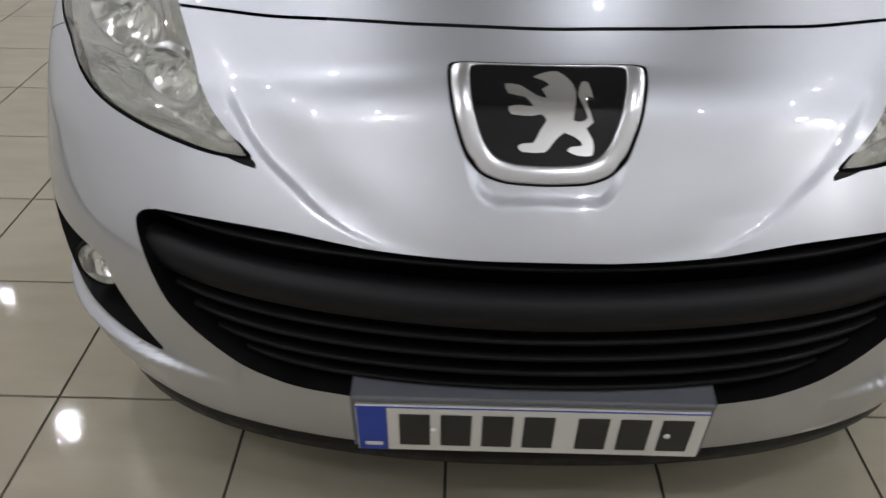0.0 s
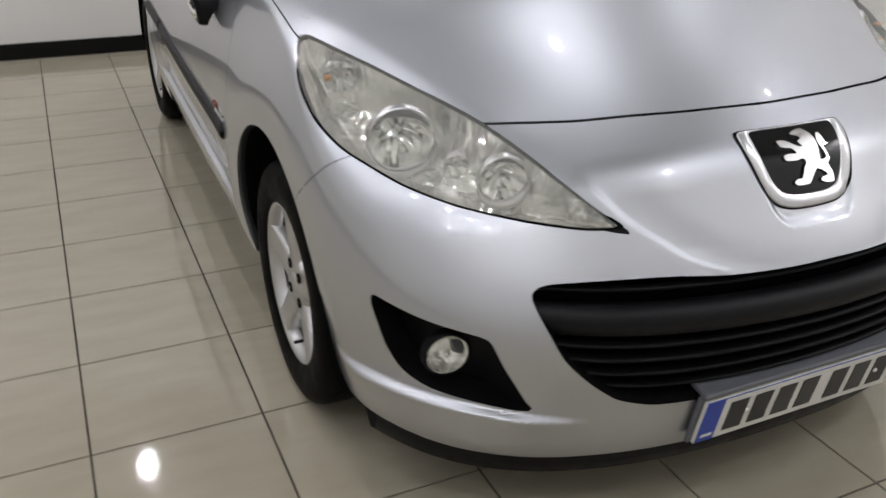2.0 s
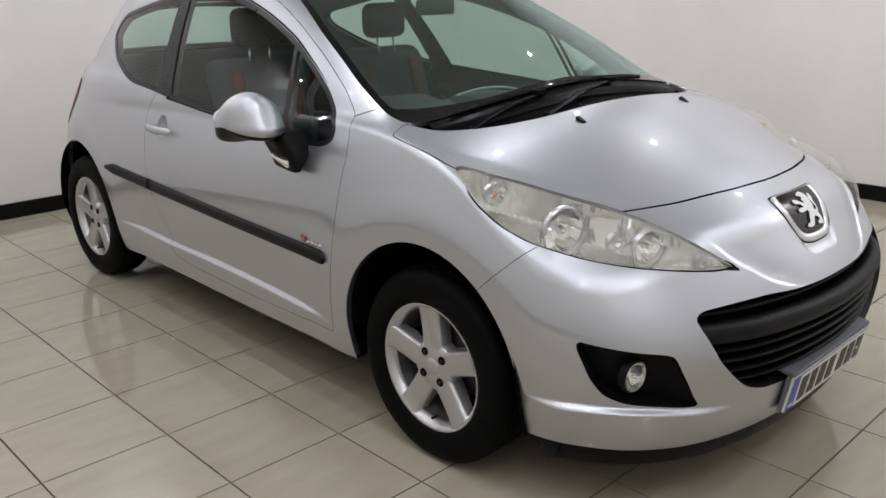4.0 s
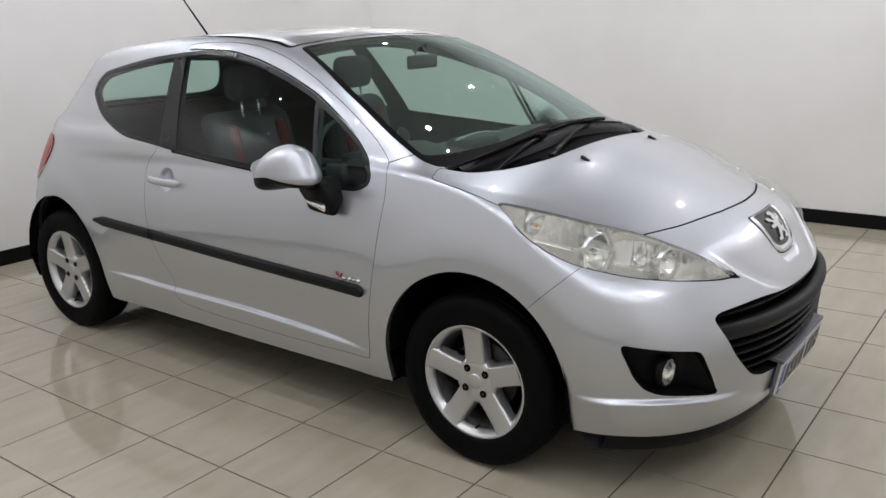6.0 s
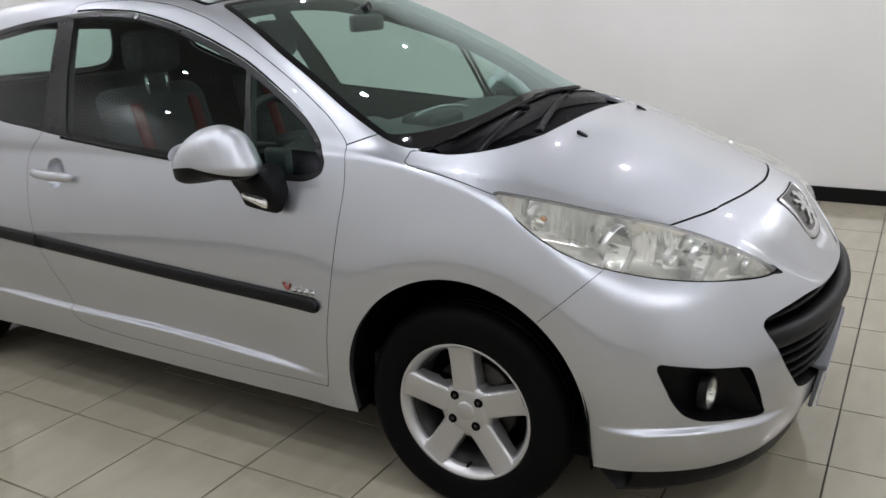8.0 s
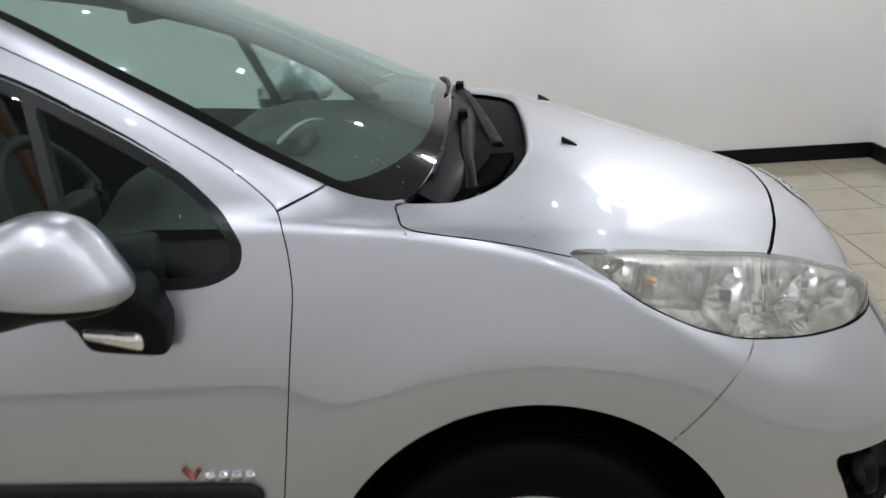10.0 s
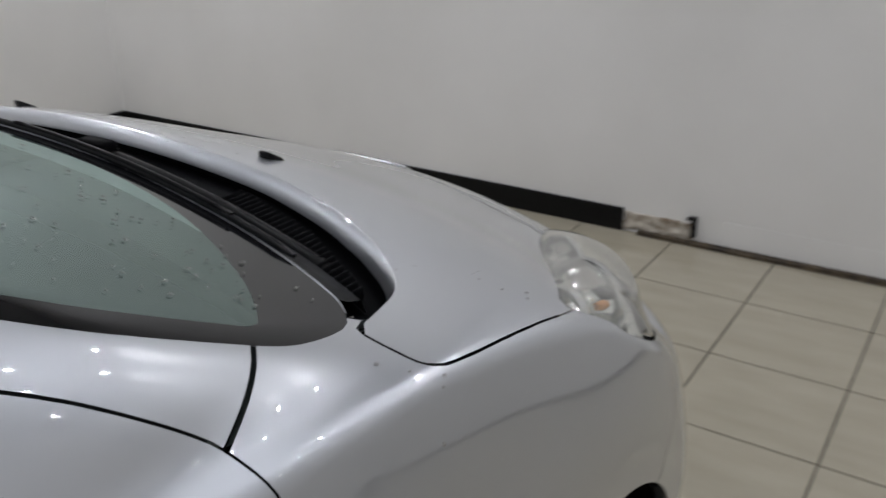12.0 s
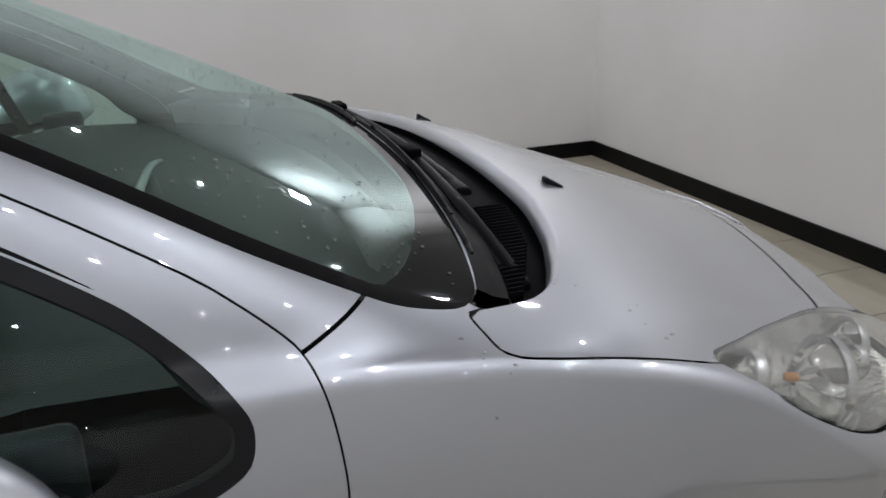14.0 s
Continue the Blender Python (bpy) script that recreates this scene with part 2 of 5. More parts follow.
sill_line = spline((0.4, 0.315, 0.5, 0.320, 0.8, 0.338, 1.2, 0.352, 1.6, 0.350, 2.0, 0.358, 2.2, 0.36))
bumper_ledge = spline((0.25, 0.300, 0.42, 0.308, 0.55, 0.324, 0.65, 0.337, 0.75, 0.343, 0.85, 0.338))
bonnet_fold = spline((-0.75, 0.40, -0.55, 0.49, -0.40, 0.57, -0.215, 0.662, -0.07, 0.730, 0.02, 0.757, 0.12, 0.778, 0.3, 0.80))
nose_valley = spline((0.596, 0.198, 0.615, 0.26, 0.642, 0.307, 0.675, 0.357, 0.727, 0.408, 0.789, 0.465, 0.84, 0.51))


def plan_end(X, d, w, l, n, m):
    """Distance to a rounded end of the plan: d is how far past its start, l its length."""
    X = np.maximum(X, 1e-4)
    d = np.maximum(d, 1e-4)
    w, l = np.maximum(w, 0.05), np.maximum(l, 0.05)
    h = (X / w) ** n + (d / l) ** m
    gx = n * (X / w) ** (n - 1) / w
    gy = m * (d / l) ** (m - 1) / l
    return (h - 1) / np.sqrt(gx * gx + gy * gy + 1e-9)


def body(p):
    """Signed distance, roughly, to the outside of the car (negative inside)."""
    X, y, z = np.abs(p[:, 0]), p[:, 1], p[:, 2]
    w = wide(y) - tuck(z)
    # ledge pressed low into the doors
    q = np.clip((sill_line(np.clip(y, 0.4, 2.2)) - z) / 0.015 + 0.5, 0, 1)
    w = w - 0.020 * (1 - q * q * (3 - 2 * q)) * bump(z, 0.36, 0.11) * np.clip((y - 0.42) / 0.25, 0, 1) * np.clip((2.12 - y) / 0.25, 0, 1)
    # swollen wheel arches
    for c in (0.0, 2.54):
        r = np.sqrt((y - c) ** 2 + (z - 0.305) ** 2)
        w = w + 0.007 * bump(r, 0.45, 0.075)
    front = plan_end(X, 0.3 - y, w, 0.3 - nose_y(z), np.interp(z, (0.2, 0.5, 0.75), (2.3, 1.88, 1.74)), 6.0)
    rear = plan_end(X, y - 2.2, w, tail_y(z) - 2.2, 2.4, np.interp(z, (0.35, 0.6, 1.0), (5.0, 4.0, 2.6)))
    # valley between the nose and the headlight, and the lip of the lower bumper
    away = X - nose_valley(np.clip(z, 0.596, 0.84))
    part_way = np.clip((z - 0.585) / 0.05, 0, 1) * np.clip((0.85 - z) / 0.08, 0, 1)
    q = np.clip((away - 0.008) / 0.024, 0, 1)
    front = front + 0.0065 * (1 - q * q * (3 - 2 * q)) * bump(np.minimum(away, 0), 0.0, 0.075) * part_way
    ledge = bumper_ledge(np.clip(X, 0.25, 0.85))
    q = np.clip((ledge - z) / 0.016 + 0.5, 0, 1)
    front = front - 0.021 * q * q * (3 - 2 * q) * np.clip(1 - (ledge - z) / 0.13, 0, 1) * np.clip((-0.385 - y) / 0.12, 0, 1) * np.clip((X - 0.46) / 0.14, 0, 1)
    # shallow pocket under the badge
    dx, dz = X - 0.062 - (z - 0.65) * 0.30, 0.680 - z
    d = np.clip((0.034 - np.hypot(np.maximum(dx, 0), np.maximum(dz, 0)) - np.minimum(np.maximum(dx, dz), 0)) / 0.015, 0, 1)
    front = front + 0.0085 * d * d * (3 - 2 * d) * np.clip((0.80 - z) / 0.10, 0, 1) * (y < -0.4)
    side = np.where(y < 1.2, front, rear)
    fold = 0.16 * 0.005 * np.logaddexp(0, (X - bonnet_fold(np.clip(y, -0.75, 0.3))) / 0.005) * np.clip((y + 0.72) / 0.3, 0, 1) * np.clip((0.30 - y) / 0.2, 0, 1)
    top = (z - bonnet_z(y) + bonnet_crown(y) * X * X + fold) * 0.93
    low = smax(smax(side, top, np.interp(y, (-0.4, -0.15, 0.38, 0.6), (0.028, 0.013, 0.013, 0.028))), 0.165 - z, 0.03)
    # domed headlamps
    low = low - 0.023 * bump((X + y) * 0.7071, 0.11, 0.13) * bump(z, 0.77, 0.045) * np.clip(-y / 0.1, 0, 1)
    k = np.interp(z, (1.0, 1.45), (0.50, 0.26))
    screen = (screen_y(z) + k * X * X - y) * 0.40
    roof = z - roof_z(y) + 0.085 * X * X
    zc = 0.02 * np.logaddexp(0, (z - 0.985) / 0.02) - 0.015
    cab = X - (0.795 - 0.47 * zc - 0.25 * zc ** 2 - 0.07 * np.clip(1.0 - y, 0, 2) ** 2 - 0.19 * np.clip(y - 1.8, 0, 2) ** 2)
    cab = cab * 0.9
    tail = (y - back_y(z) + 0.38 * X * X) * 0.88
    green = smax(smax(smax(screen, roof, 0.04), cab, 0.045), tail, 0.12)
    return smin(low, smax(green, 0.94 - z, 0.02), np.interp(y, (1.5, 2.0), (0.03, 0.06)))


def normals_of(p):
    e = 0.002
    g = np.stack([body(p + np.eye(3)[i] * e) - body(p - np.eye(3)[i] * e) for i in range(3)], 1)
    return g / (np.linalg.norm(g, axis=1)[:, None] + 1e-12)


def shrink_on(p, steps=3):
    """Pulls points onto the surface along the normal."""
    for _ in range(steps):
        e = 0.002
        g = np.stack([body(p + np.eye(3)[i] * e) - body(p - np.eye(3)[i] * e) for i in range(3)], 1) / (2 * e)
        p = p - (body(p) / (np.sum(g * g, 1) + 1e-9))[:, None] * g
    return p


def body_sheet(step=1.0):
    """Half of the body (x <= 0) as a grid of points and quads, by rays from a line inside it."""
    zc, ya, yb = 0.46, 0.0, 2.5
    across = np.concatenate([np.linspace(-math.pi / 2, -0.30, int(68 / step)), np.linspace(-0.30, -0.07, int(46 / step))[1:], np.linspace(-0.07, 0.46, int(52 / step))[1:], np.linspace(0.46, 0.68, int(26 / step))[1:], np.linspace(0.68, math.pi / 2, int(50 / step))[1:]])
    eyes, ways = [], []
    for a in np.concatenate([np.linspace(0.004, 0.62, int(62 / step)), np.linspace(0.62, math.pi / 2, int(56 / step))[1:]]):
        eyes.append((0, ya, zc)), ways.append((math.sin(a), -math.cos(a)))
    for y in np.concatenate([np.linspace(ya, 0.40, int(30 / step)), np.linspace(0.40, 0.62, int(32 / step))[1:], np.linspace(0.62, yb, int(144 / step))[1:]])[1:]:
        eyes.append((0, y, zc)), ways.append((1.0, 0.0))
    for a in np.linspace(math.pi / 2, math.pi - 0.004, int(60 / step))[1:]:
        eyes.append((0, yb, zc)), ways.append((math.sin(a), -math.cos(a)))
    e = np.repeat(np.array(eyes), len(across), 0)
    w = np.array([(-s * math.cos(b), c, s * math.sin(b)) for s, c in ways for b in across])
    near, far = np.zeros(len(e)), np.full(len(e), 1.8)
    for _ in range(22):
        mid = (near + far) / 2
        inside = body(e + w * mid[:, None]) < 0
        near, far = np.where(inside, mid, near), np.where(inside, far, mid)
    pts = e + w * far[:, None]
    n, m = len(eyes), len(across)
    quads = [(i * m + j, i * m + j + 1, (i + 1) * m + j + 1, (i + 1) * m + j) for i in range(n - 1) for j in range(m - 1)]
    return pts, quads


# ---- the room ----
def part(name, bm, mat, parent=None, label="", smooth=False):
    me = bpy.data.meshes.new(name)
    bm.to_mesh(me)
    bm.free()
    if smooth:
        me.shade_smooth()
    for m in mat if isinstance(mat, (list, tuple)) else [mat]:
        me.materials.append(m)
    ob = new(name, me)
    ob.parent = parent
    if label:
        ob["label"] = label
    return ob


def box(x0, x1, y0, y1, z0, z1, bevel=0.0, segments=2):
    bm = bmesh.new()
    bmesh.ops.create_cube(bm, size=1)
    for v in bm.verts:
        v.co = ((x0 + x1) / 2 + v.co.x * (x1 - x0), (y0 + y1) / 2 + v.co.y * (y1 - y0), (z0 + z1) / 2 + v.co.z * (z1 - z0))
    if bevel:
        bmesh.ops.bevel(bm, geom=bm.edges[:], offset=bevel, segments=segments, affect="EDGES", profile=0.5)
    return bm


XR, XL, YB, YF = 3.40, -4.3, 4.08, -2.52   # walls: beside the car, behind the camera, behind the car, before the car
T = 0.15
tagged(part("wall_east", box(XR, XR + T, YF - T, YB + T, GROUND - 0.1, CEIL + 0.1), wall_paint), "plain white painted wall beside the silver car", "wall", kind="structure")
tagged(part("wall_west", box(XL - T, XL, YF - T, YB + T, GROUND - 0.1, CEIL + 0.1), wall_paint), "plain white painted showroom wall", "wall", kind="structure")
tagged(part("wall_north", box(XL, XR, YB, YB + T, GROUND - 0.1, CEIL + 0.1), wall_paint), "white painted wall behind the car", "wall", kind="structure")
wall_south = tagged(part("wall_south", box(XL, XR, YF - T, YF, GROUND - 0.1, CEIL + 0.1), wall_paint), "white painted wall with scuffs and a damaged base", "wall", kind="structure")
part("wall_sheet", box(XL, -0.252, YF, YF + 0.003, GROUND + 0.125, CEIL), wall_paint, wall_south)
part("painted_skirting", box(XL, -0.33, YF, YF + 0.005, GROUND + 0.018, GROUND + 0.122, 0.002), wall_paint, wall_south, "white painted skirting")
tagged(part("ceiling", box(XL, XR, YF, YB, CEIL, CEIL + 0.1), ceiling_paint), "grey ceiling with round downlights", "ceiling", kind="structure")
tagged(part("floor", box(XL, XR, YF, YB, GROUND - 0.1, GROUND - 0.004), grout), "floor screed and dark joints between beige tiles", "floor", kind="structure")
PITCH, JX, JY = 0.405, -1.1475, 0.1275   # tile spacing and the middle of one tile
H = PITCH / 2 - 0.003
first = part("tile", box(-H, H, -H, H, -0.02, 0.0), tile_glaze, bpy.data.objects["floor"])
first.location = (JX, JY, GROUND)
for i in range(-9, 12):
    for j in range(-8, 11):
        x, y = JX + PITCH * i, JY + PITCH * j
        a, b, c, d = max(x - H, XL), min(x + H, XR), max(y - H, YF), min(y + H, YB)
        if (i or j) and b - a > 0.01 and d - c > 0.01:
            whole = b - a > 2 * H - 0.001 and d - c > 2 * H - 0.001
            o = new("tile", first.data) if whole else part("tile", box(a - x, b - x, c - y, d - y, -0.02, 0.0), tile_glaze)   # cut tiles along the walls
            o.location = (x, y, GROUND)
            o.parent = first.parent
for side, x0, x1, y0, y1, text in (("east", XR - 0.015, XR, YF, YB, "glossy black skirting board"), ("north", XL + 0.015, XR - 0.015, YB - 0.015, YB, "glossy black skirting board"),
                                   ("west", XL, XL + 0.015, YF, YB, "glossy black skirting board"), ("south", 0.09, XR - 0.015, YF, YF + 0.015, "black skirting board with a broken-off end")):
    tagged(part("skirting_" + side, box(x0, x1, y0, y1, GROUND, GROUND + 0.1, 0.003), skirting_black), text, "skirting", kind="structure")


def lump(x0, x1, y0, y1, z0, z1, rough, seed):
    """A rough broken block: a finely divided box with displaced points."""
    bm = box(x0, x1, y0, y1, z0, z1)
    bmesh.ops.subdivide_edges(bm, edges=bm.edges[:], cuts=9, use_grid_fill=True)
    for v in bm.verts:
        v.co += noise.noise_vector(v.co * 38 + Vector((seed, 0, 0))) * rough + noise.noise_vector(v.co * 90) * rough * 0.4
        v.co.z = max(v.co.z, GROUND + 0.001)
    return bm


tagged(part("bare_plaster", lump(-0.21, 0.088, YF - 0.01, YF + 0.008, GROUND + 0.012, GROUND + 0.088, 0.008, 3), bare_plaster, smooth=True), "crumbling bare plaster where the skirting is missing", "plaster")
# one strip for the dirt and the shade at the wall's foot
tagged(part("wall_dirt", lump(XL + 0.015, 0.02, YF, YF + 0.032, GROUND, GROUND + 0.018, 0.008, 8), dirt), "dirt and painted-in shade along the foot of the wall", "dirt", kind="stuff")
clip = tagged(part("cable_clip", box(-0.222, -0.206, YF, YF + 0.03, GROUND + 0.035, GROUND + 0.118, 0.003), skirting_black), "small black bracket on the wall base", "bracket")
part("clip_hook", box(-0.222, -0.186, YF, YF + 0.026, GROUND + 0.106, GROUND + 0.119, 0.002), skirting_black, clip)


def downlight(x, y, square=False):
    h = 0.15 if square else 0.056
    fit_ = new("ceiling_light")
    fit_.location = (x, y, CEIL)
    tagged(fit_, "square ceiling light panel" if square else "small round recessed ceiling downlight", "ceiling light", "ceiling downlights")
    bm = bmesh.new()
    n = 4 if square else 28
    loops = []
    for r, z in ((h * 1.28, 0.0), (h * 1.25, -0.010), (h * 1.02, -0.012), (h * 0.98, -0.003), (h * 0.98, 0.0)):
        loops.append([bm.verts.new((r * math.cos(2 * math.pi * (k + 0.5) / n), r * math.sin(2 * math.pi * (k + 0.5) / n), z)) for k in range(n)])
    for a, b in zip(loops, loops[1:]):
        for k in range(n):
            bm.faces.new((a[k], a[(k + 1) % n], b[(k + 1) % n], b[k]))
    part("rim", bm, alloy, fit_)
    return fit_


spot_ = downlight(*SPOTS[0])
for spot in SPOTS[1:]:
    copy_thing(spot_, pose(*spot, CEIL))
for panel in PANELS:
    downlight(*panel, True)


# ---- cutting the body sheet into panels ----
def outline(pts, closed=True, sub=6):
    """A smooth line through (a, b) pairs."""
    p = np.array(pts, float).reshape(-1, 2)
    n = len(p)
    out = []
    for i in range(n if closed else n - 1):
        if closed:
            a, b, c, d = p[(i - 1) % n], p[i], p[(i + 1) % n], p[(i + 2) % n]
        else:
            a, b, c, d = p[max(i - 1, 0)], p[i], p[i + 1], p[min(i + 2, n - 1)]
        for k in range(sub):
            t = k / sub
            # tension keeps the curve from swinging past its points
            m0, m1 = (c - a) * 0.38, (d - b) * 0.38
            h = (2 * t**3 - 3 * t**2 + 1) * b + (t**3 - 2 * t**2 + t) * m0 + (-2 * t**3 + 3 * t**2) * c + (t**3 - t**2) * m1
            out.append(h)
    if not closed:
        out.append(p[-1])
    return np.array(out)


def inside_of(line):
    """Signed distance to a closed line, negative inside, as a function of (n, 2) points."""
    a, b = line, np.roll(line, -1, 0)
    lo, hi = line.min(0) - 0.06, line.max(0) + 0.06

    def at(q):
        out = np.full(len(q), 0.2)
        near = np.where(np.all((q > lo) & (q < hi), 1))[0]
        for part_ in np.array_split(near, max(1, len(near) // 8000)):
            s = q[part_]
            ab = b - a
            t = np.clip(np.einsum("nmk,mk->nm", s[:, None] - a[None], ab) / (np.sum(ab * ab, 1) + 1e-12), 0, 1)
            d = np.sqrt(np.min(np.sum((s[:, None] - a[None] - t[..., None] * ab) ** 2, 2), 1))
            up = (a[None, :, 1] > s[:, None, 1]) != (b[None, :, 1] > s[:, None, 1])
            xs = a[None, :, 0] + (s[:, None, 1] - a[None, :, 1]) * ab[None, :, 0] / np.where(np.abs(ab[None, :, 1]) < 1e-9, 1e-9, ab[None, :, 1])
            odd = np.sum(up & (s[:, None, 0] < xs), 1) % 2 == 1
            out[part_] = np.where(odd, -d, d)
        return out

    return at


class Sheet:
    def __init__(self, pts, polys):
        self.p, self.polys, self.tags = pts, [tuple(q) for q in polys], ["body"] * len(polys)

    def cut(self, field, into, tags=("body",)):
        """Splits the tagged faces where field crosses zero; what lies below zero gets the new tag."""
        f = field(self.p)
        low = f < 0
        new_pts, made = [], {}
        count = len(self.p)

        def crossing(i, j):
            key = (i, j) if i < j else (j, i)
            if key not in made:
                t = f[i] / (f[i] - f[j])
                made[key] = count + len(new_pts)
                new_pts.append(self.p[i] + (self.p[j] - self.p[i]) * t)
            return made[key]

        polys, marks = [], []
        for q, tag in zip(self.polys, self.tags):
            if tag not in tags:
                polys.append(q), marks.append(tag)
                continue
            n = sum(bool(low[i]) for i in q)
            if n == 0:
                polys.append(q), marks.append(tag)
            elif n == len(q):
                polys.append(q), marks.append(into)
            else:
                a, b = [], []
                for k, i in enumerate(q):
                    j = q[(k + 1) % len(q)]
                    (a if low[i] else b).append(i)
                    if low[i] != low[j]:
                        c = crossing(i, j)
                        a.append(c), b.append(c)
                if len(a) > 2:
                    polys.append(tuple(a)), marks.append(into)
                if len(b) > 2:
                    polys.append(tuple(b)), marks.append(tag)
        self.polys, self.tags = polys, marks
        if new_pts:
            self.p = np.vstack([self.p, shrink_on(np.array(new_pts), 2)])

    def retag(self, test, into, tags):
        """Faces with these tags whose centre passes the test get another tag."""
        for k, (q, tag) in enumerate(zip(self.polys, self.tags)):
            if tag in tags and test(self.p[list(q)].mean(0)):
                self.tags[k] = into

    def rim(self, inner, depth, keep=None):
        """A strip turned inwards along the border of the faces tagged so."""
        owner = {}
        for q, tag in zip(self.polys, self.tags):
            for k, i in enumerate(q):
                j = q[(k + 1) % len(q)]
                owner.setdefault((min(i, j), max(i, j)), []).append((tag, i, j))
        edges = []
        for uses in owner.values():
            if len(uses) == 2 and (uses[0][0] in inner) != (uses[1][0] in inner):
                tag, i, j = uses[0] if uses[0][0] not in inner else uses[1]
                if keep is None or keep(self.p[i]):
                    edges.append((i, j))
        ids = sorted({i for e in edges for i in e})
        at = {i: k for k, i in enumerate(ids)}
        p = self.p[ids]
        nrm = normals_of(p)
        pts_ = np.vstack([p, p - nrm * depth])
        n = len(ids)
        return pts_, [(at[j], at[i], at[i] + n, at[j] + n) for i, j in edges]

    def take(self, tags, push=0.0):
        polys = [q for q, t in zip(self.polys, self.tags) if t in tags]
        ids = sorted({i for q in polys for i in q})
        at = {i: k for k, i in enumerate(ids)}
        p = self.p[ids]
        nrm = normals_of(p) if len(p) else p
        return p - nrm * push, [tuple(at[i] for i in q) for q in polys], nrm


def flip(p):
    return p * np.array([-1.0, 1, 1])


def sheet_part(name, pieces, mat, parent, label="", both=False, mirror=False):
    """Mesh of (points, faces, normals) pieces; both: the two halves in one, mirror: the other half alone."""
    pts_, faces, nrms = [], [], []
    for p, q, n in pieces:
        for side in ((0, 1) if both else (1,) if mirror else (0,)):
            k = sum(len(s) for s in pts_)
            pts_.append(flip(p) if side else p)
            nrms.append(flip(n) if side else n)
            faces += [tuple(i + k for i in (reversed(f) if side else f)) for f in q]
    pts_, nrms = np.vstack(pts_), np.vstack(nrms)
    me = bpy.data.meshes.new(name)
    me.from_pydata(pts_.tolist(), [], faces)
    me.shade_smooth()
    me.normals_split_custom_set_from_vertices(nrms.tolist())
    me.materials.append(mat)
    ob = new(name, me)
    ob.parent = parent
    if label:
        ob["label"] = label
    return ob


def plain_part(name, p, faces, mat, parent, label="", smooth=True, both=False, mirror=False):
    pts_, fs = [], []
    for side in ((0, 1) if both else (1,) if mirror else (0,)):
        k = sum(len(s) for s in pts_)
        pts_.append(flip(np.array(p)) if side else np.array(p))
        fs += [tuple(i + k for i in (reversed(f) if side else f)) for f in faces]
    me = bpy.data.meshes.new(name)
    me.from_pydata(np.vstack(pts_).tolist(), [], fs)
    if smooth:
        me.shade_smooth()
    me.materials.append(mat)
    ob = new(name, me)
    ob.parent = parent
    if label:
        ob["label"] = label
    return ob


def hit_x(y, z):
    """Half width of the body at (y, z)."""
    y, z = np.broadcast_arrays(np.asarray(y, float), np.asarray(z, float))
    a, b = np.full(y.size, 0.2), np.full(y.size, 1.2)
    for _ in range(26):
        m = (a + b) / 2
        s = body(np.stack([m, y.ravel(), z.ravel()], 1)) < 0
        a, b = np.where(s, m, a), np.where(s, b, m)
    return b.reshape(y.shape)


def hit_y(x, z):
    """How far forward the nose reaches at (x, z)."""
    x, z = np.broadcast_arrays(np.asarray(x, float), np.asarray(z, float))
    a, b = np.full(x.size, 0.0), np.full(x.size, -1.2)
    for _ in range(26):
        m = (a + b) / 2
        s = body(np.stack([x.ravel(), m, z.ravel()], 1)) < 0
        a, b = np.where(s, m, a), np.where(s, b, m)
    return b.reshape(x.shape)


def hit_z(x, y):
    """Height of the top of the car at (x, y)."""
    x, y = np.broadcast_arrays(np.asarray(x, float), np.asarray(y, float))
    a, b = np.full(x.size, 0.5), np.full(x.size, 1.8)
    for _ in range(26):
        m = (a + b) / 2
        s = body(np.stack([x.ravel(), y.ravel(), m], 1)) < 0
        a, b = np.where(s, m, a), np.where(s, b, m)
    return b.reshape(x.shape)


# outlines: side view (y, z), plan (x, y), nose (x, z), or along the front corner ((x + y) / sqrt 2, z)
HEADLAMP = outline((0.492, 0.913, 0.351, 0.883, 0.212, 0.846, 0.076, 0.814, -0.009, 0.787, -0.120, 0.741, -0.215, 0.685, -0.226, 0.677, -0.167, 0.677, -0.034, 0.694, 0.063, 0.705, 0.161, 0.718, 0.247, 0.736, 0.314, 0.756, 0.383, 0.789, 0.440, 0.832, 0.474, 0.873))
WEDGE = outline((-0.222, 0.681, -0.248, 0.664, -0.190, 0.675), sub=2)
BONNET = outline((-0.200, -0.599, 0.000, -0.617, 0.183, -0.599, 0.361, -0.554, 0.452, -0.521, 0.574, -0.464, 0.658, -0.338, 0.739, -0.219, 0.790, -0.090, 0.796, 0.000, 0.796, 0.085, 0.795, 0.130, 0.792, 0.165, 0.783, 0.182, 0.760, 0.188, 0.724, 0.194, 0.711, 0.161, 0.690, 0.101, 0.655, 0.059, 0.590, 0.012, 0.513, -0.023, 0.381, -0.057, 0.200, -0.068, 0.000, -0.070, -0.200, -0.070))
SCREEN = outline((-0.2, 0.108, 0.0, 0.108, 0.3, 0.106, 0.5, 0.124, 0.6, 0.142, 0.68, 0.166, 0.716, 0.20, 0.724, 0.26, 0.72, 0.31, 0.706, 0.42, 0.68, 0.54, 0.645, 0.69, 0.60, 0.84,
                  0.555, 0.985, 0.54, 0.998, 0.3, 0.995, 0.0, 0.998, -0.2, 0.998))
COWL = outline((-0.2, -0.2, 0.5, -0.12, 0.69, 0.05, 0.716, 0.165, 0.706, 0.186, 0.5, 0.4, -0.2, 0.4), sub=3)
